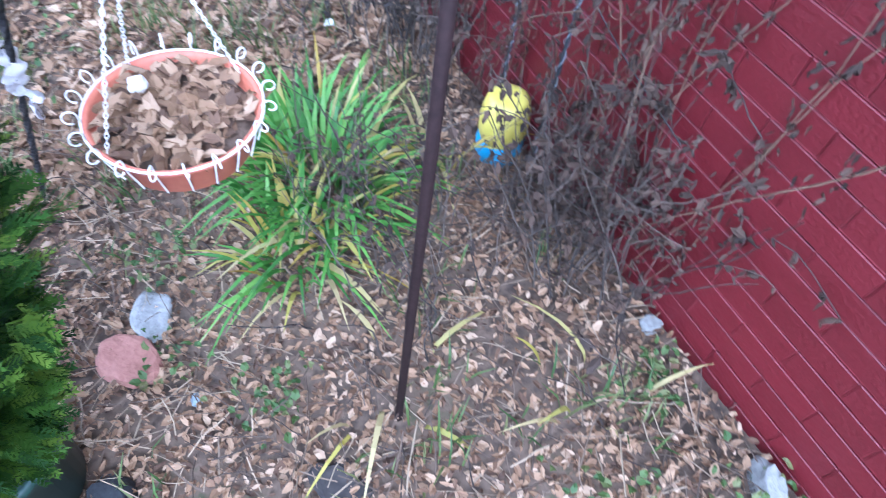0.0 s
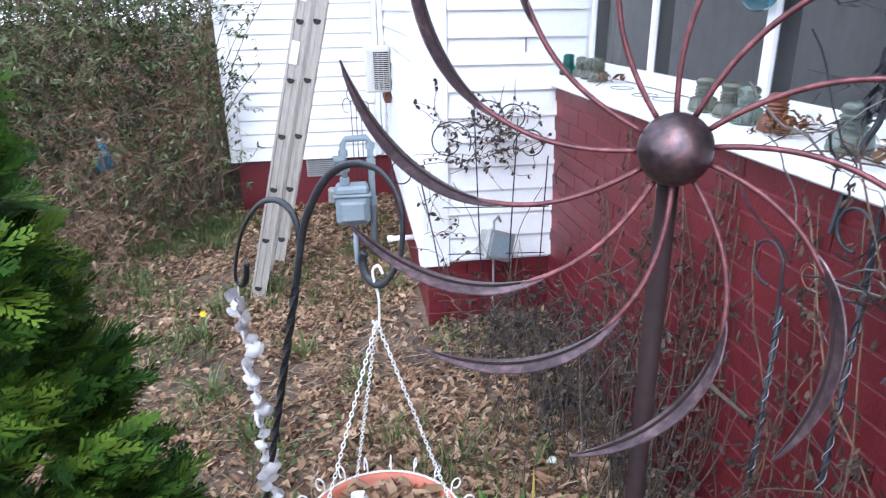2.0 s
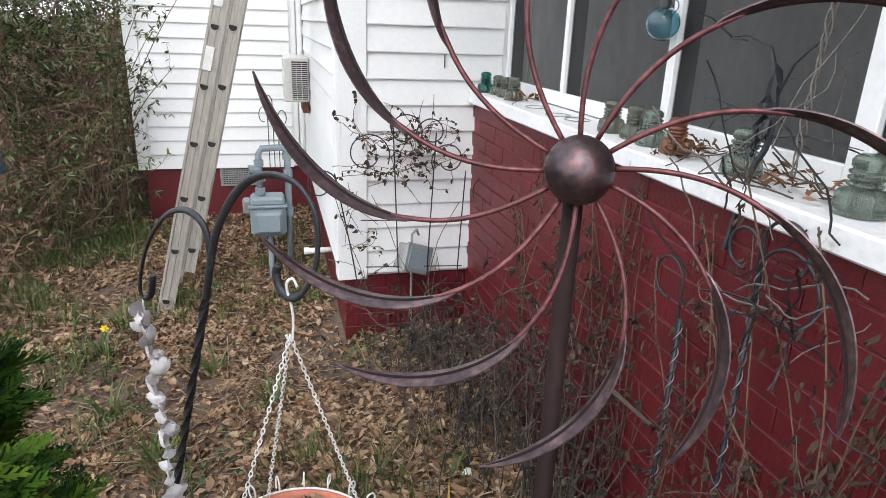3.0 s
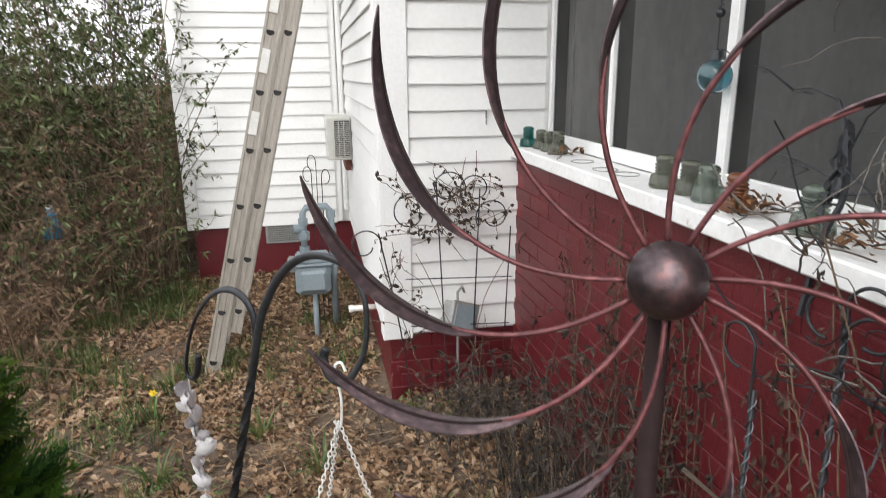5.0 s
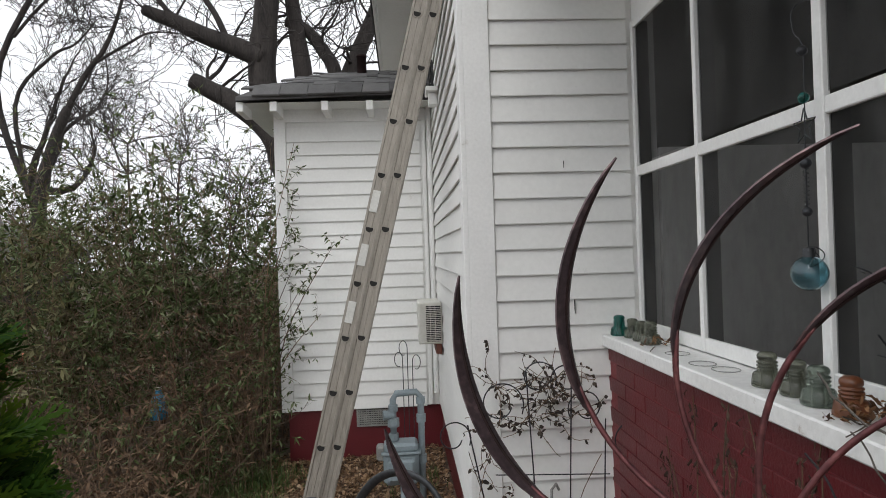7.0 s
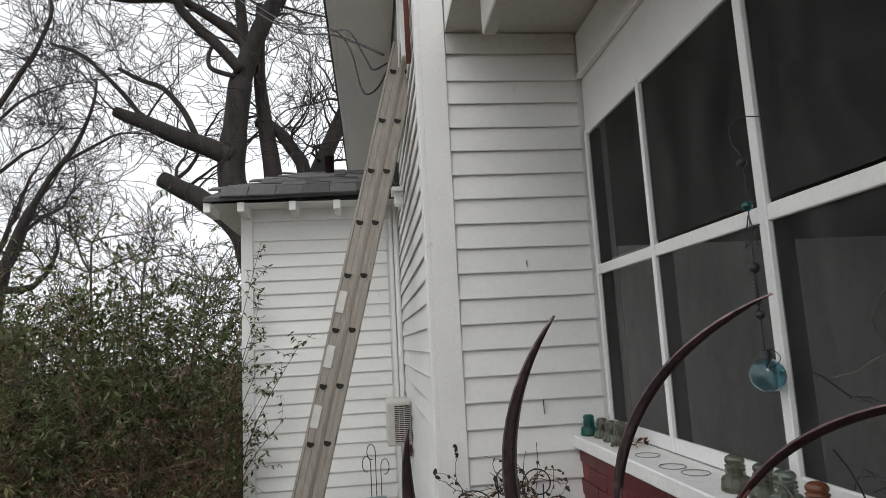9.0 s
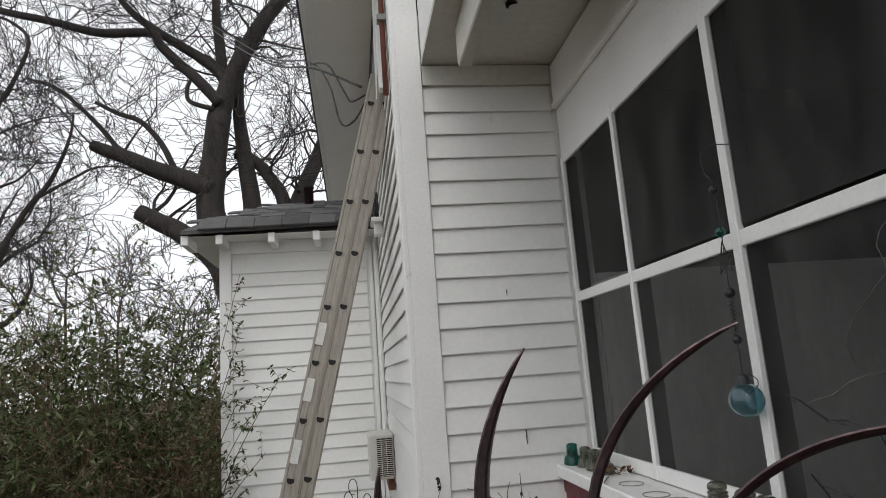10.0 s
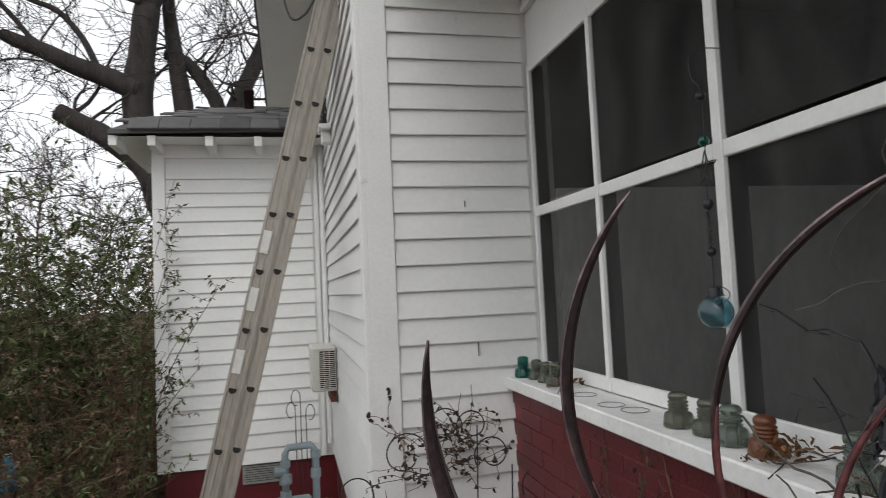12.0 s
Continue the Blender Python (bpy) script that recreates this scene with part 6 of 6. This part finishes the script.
for x, top in ((-5.5, 3.6), (-4.8, 3.3), (-4.2, 3.0)):
    sapling = thing("bare_sapling", "thin bare sapling standing behind the thicket", "tree")
    stem, twigs_ = wander(re_, (x, 11.0, -0.2), (0.05, 0, 1), top + 0.2, 8, 0.08), Geo()
    part("trunk", Geo().tube(stem, [0.035 - 0.0025 * k for k in range(9)], 6), BARK, sapling)
    for k in range(11):
        grow(twigs_, re_, re_.choice(stem[5:]), (re_.uniform(-1, 1), re_.uniform(-0.5, 0.5), re_.uniform(0.1, 1)), re_.uniform(0.5, 0.95), 0.013, 3 if k % 2 else 2, 0.03)
    part("twig_crown", twigs_, BARK, sapling)
for tx, ty, H, sd, dirs in ((-11.5, 19, 3.5, 6, ((0.5, 0, 1), (-0.3, 0, 1), (0.9, 0, 0.5), (0.1, 0.3, 1))), (-13.5, 15, 4, 7, ((0.6, 0, 1), (0.1, 0, 1), (0.9, 0, 0.6)))):
    t_ = thing("bare_tree", "bare grey winter tree beyond the thicket", "tree")
    rng, gt = random.Random(sd), Geo()
    part("trunk", Geo().tube(wander(rng, (tx, ty, -0.3), (0.05, 0, 1), H + 0.5, 6, 0.05), [0.26, 0.24, 0.22, 0.2, 0.18, 0.17, 0.16], 10), BARK, t_, smooth=True)
    for d in dirs:
        grow(gt, rng, (tx + 0.05, ty, H + 0.2), d, 2.3, 0.125, 4, 0.02)
    part("branch_crown", gt, BARK, t_)
g = Geo()
rf = random.Random(91)
for k in range(46):
    x, y = rf.uniform(-60, 6), rf.uniform(32, 60)
    g.tube([(x, y, -0.5), (x, y, 2.5)], [0.16, 0.12], 5)
    for _ in range(5):
        grow(g, rf, (x, y, 2.2), (rf.uniform(-0.6, 0.6), rf.uniform(-0.6, 0.6), 1), rf.uniform(1.6, 2.6), 0.07, 2, 0.05)
tagged(part("far_woods", g, FARTREE), "grey line of distant bare woods", "woods", "", "stuff")
g = Geo()
for k in range(21000):
    x = rf.uniform(-26, -2.0)
    y = rf.uniform(9.5, 17)
    z = rf.random() ** 0.8 * (2.75 + 0.8 * noise.noise((x * 0.5, y * 0.3, 5)))
    dd = Vector((rf.uniform(-1, 1), rf.uniform(-1, 1), rf.uniform(-0.8, 0.6))).normalized()
    diamond(g, Vector((x, y, z)), dd, dd.cross(Vector((0.3, rf.uniform(-1, 1), 1))).normalized(), rf.uniform(0.1, 0.2), 0.035)
tagged(part("far_hedge", g, PRIVET), "dull green overgrown hedge behind the thicket", "hedge", "", "stuff")
shed = thing("far_shed", "small brown wooden shed with a grey roof", "shed")
part("wall", Geo().box(-16, -12.3, 20, 23, -0.2, 1.9), BARK, shed)
part("roof", Geo().add([(-16.4, 19.6, 1.85), (-11.9, 19.6, 1.85), (-11.9, 21.5, 2.9), (-16.4, 21.5, 2.9), (-16.4, 23.4, 1.85), (-11.9, 23.4, 1.85), (-16.4, 21.5, 2.8), (-11.9, 21.5, 2.8)], [(0, 1, 2, 3), (3, 2, 5, 4), (0, 6, 7, 1), (6, 4, 5, 7), (0, 3, 6), (1, 7, 2)]), SHINGLE, shed)

bin_ = thing("orange_plastic_bin", "orange plastic bin standing beyond the thicket", "bin")
part("tub", Geo().lathe([(0.001, 0), (0.2, 0), (0.26, 0.42), (0.28, 0.42), (0.28, 0.46), (0.25, 0.46), (0.19, 0.05), (0.001, 0.05)], (-6.35, 9.1, 0.0), 18), TERRA, bin_, smooth=True)
bucket = thing("white_bucket", "white plastic bucket standing beyond the thicket", "bucket")
part("pail", Geo().lathe([(0.001, 0), (0.13, 0), (0.16, 0.34), (0.17, 0.34), (0.17, 0.37), (0.15, 0.37), (0.12, 0.04), (0.001, 0.04)], (-5.9, 8.9, 0.0), 18), WIRE, bucket, smooth=True)
jug = thing("blue_jug", "small blue plastic jug lying in the brush", "jug")
part("bottle", Geo().lathe([(0.001, 0), (0.07, 0.0), (0.075, 0.02), (0.075, 0.16), (0.03, 0.22), (0.025, 0.25), (0.001, 0.25)], (-3.2, 5.75, 0.3), 14), BLUE, jug, smooth=True)
part("cap", Geo().lathe([(0.028, 0.25), (0.028, 0.275), (0.001, 0.275)], (-3.2, 5.75, 0.3), 12), WIRE, jug)

# ---- bricks of the porch wall and foundation ----
brick_mesh = Geo().box(-0.005, 0.006, -0.1045, 0.1045, -0.031, 0.031, 0.002).mesh("brick", RED)
brick_x = Geo().box(-0.097, 0.097, -0.005, 0.006, -0.0305, 0.0305, 0.0025).mesh("brick", RED)
rest = Geo()
rk = random.Random(101)
for row in range(20):
    z = 1.2 - row * 0.0662
    for k in range(23):
        y = 2.66 - k * 0.211 - (0.105 if row % 2 else 0)
        if y < Y0 + 0.12:
            continue
        if y > -0.35 and z > 0.02:
            ob = new("brick", brick_mesh)
            ob.parent = brick_wall
            ob.location = (PX + 0.002 + rk.uniform(-0.0012, 0.0012), y, z)
            ob.rotation_euler = (rk.uniform(-0.006, 0.006), rk.uniform(-0.015, 0.015), rk.uniform(-0.008, 0.008))
        else:
            rest.box(PX - 0.004, PX + 0.008, y - 0.1005, y + 0.1005, z - 0.028, z + 0.028)
tagged(part("brick_courses", rest, RED, brick_wall), "red painted bricks further along", "", "", "stuff")
for row in range(6):
    for k in range(3):
        ob = new("brick", brick_x)
        ob.parent = foundation
        ob.location = (-0.65 + k * 0.2 + (0.05 if row % 2 else -0.0), FY + 0.01, 0.385 - row * 0.0662)
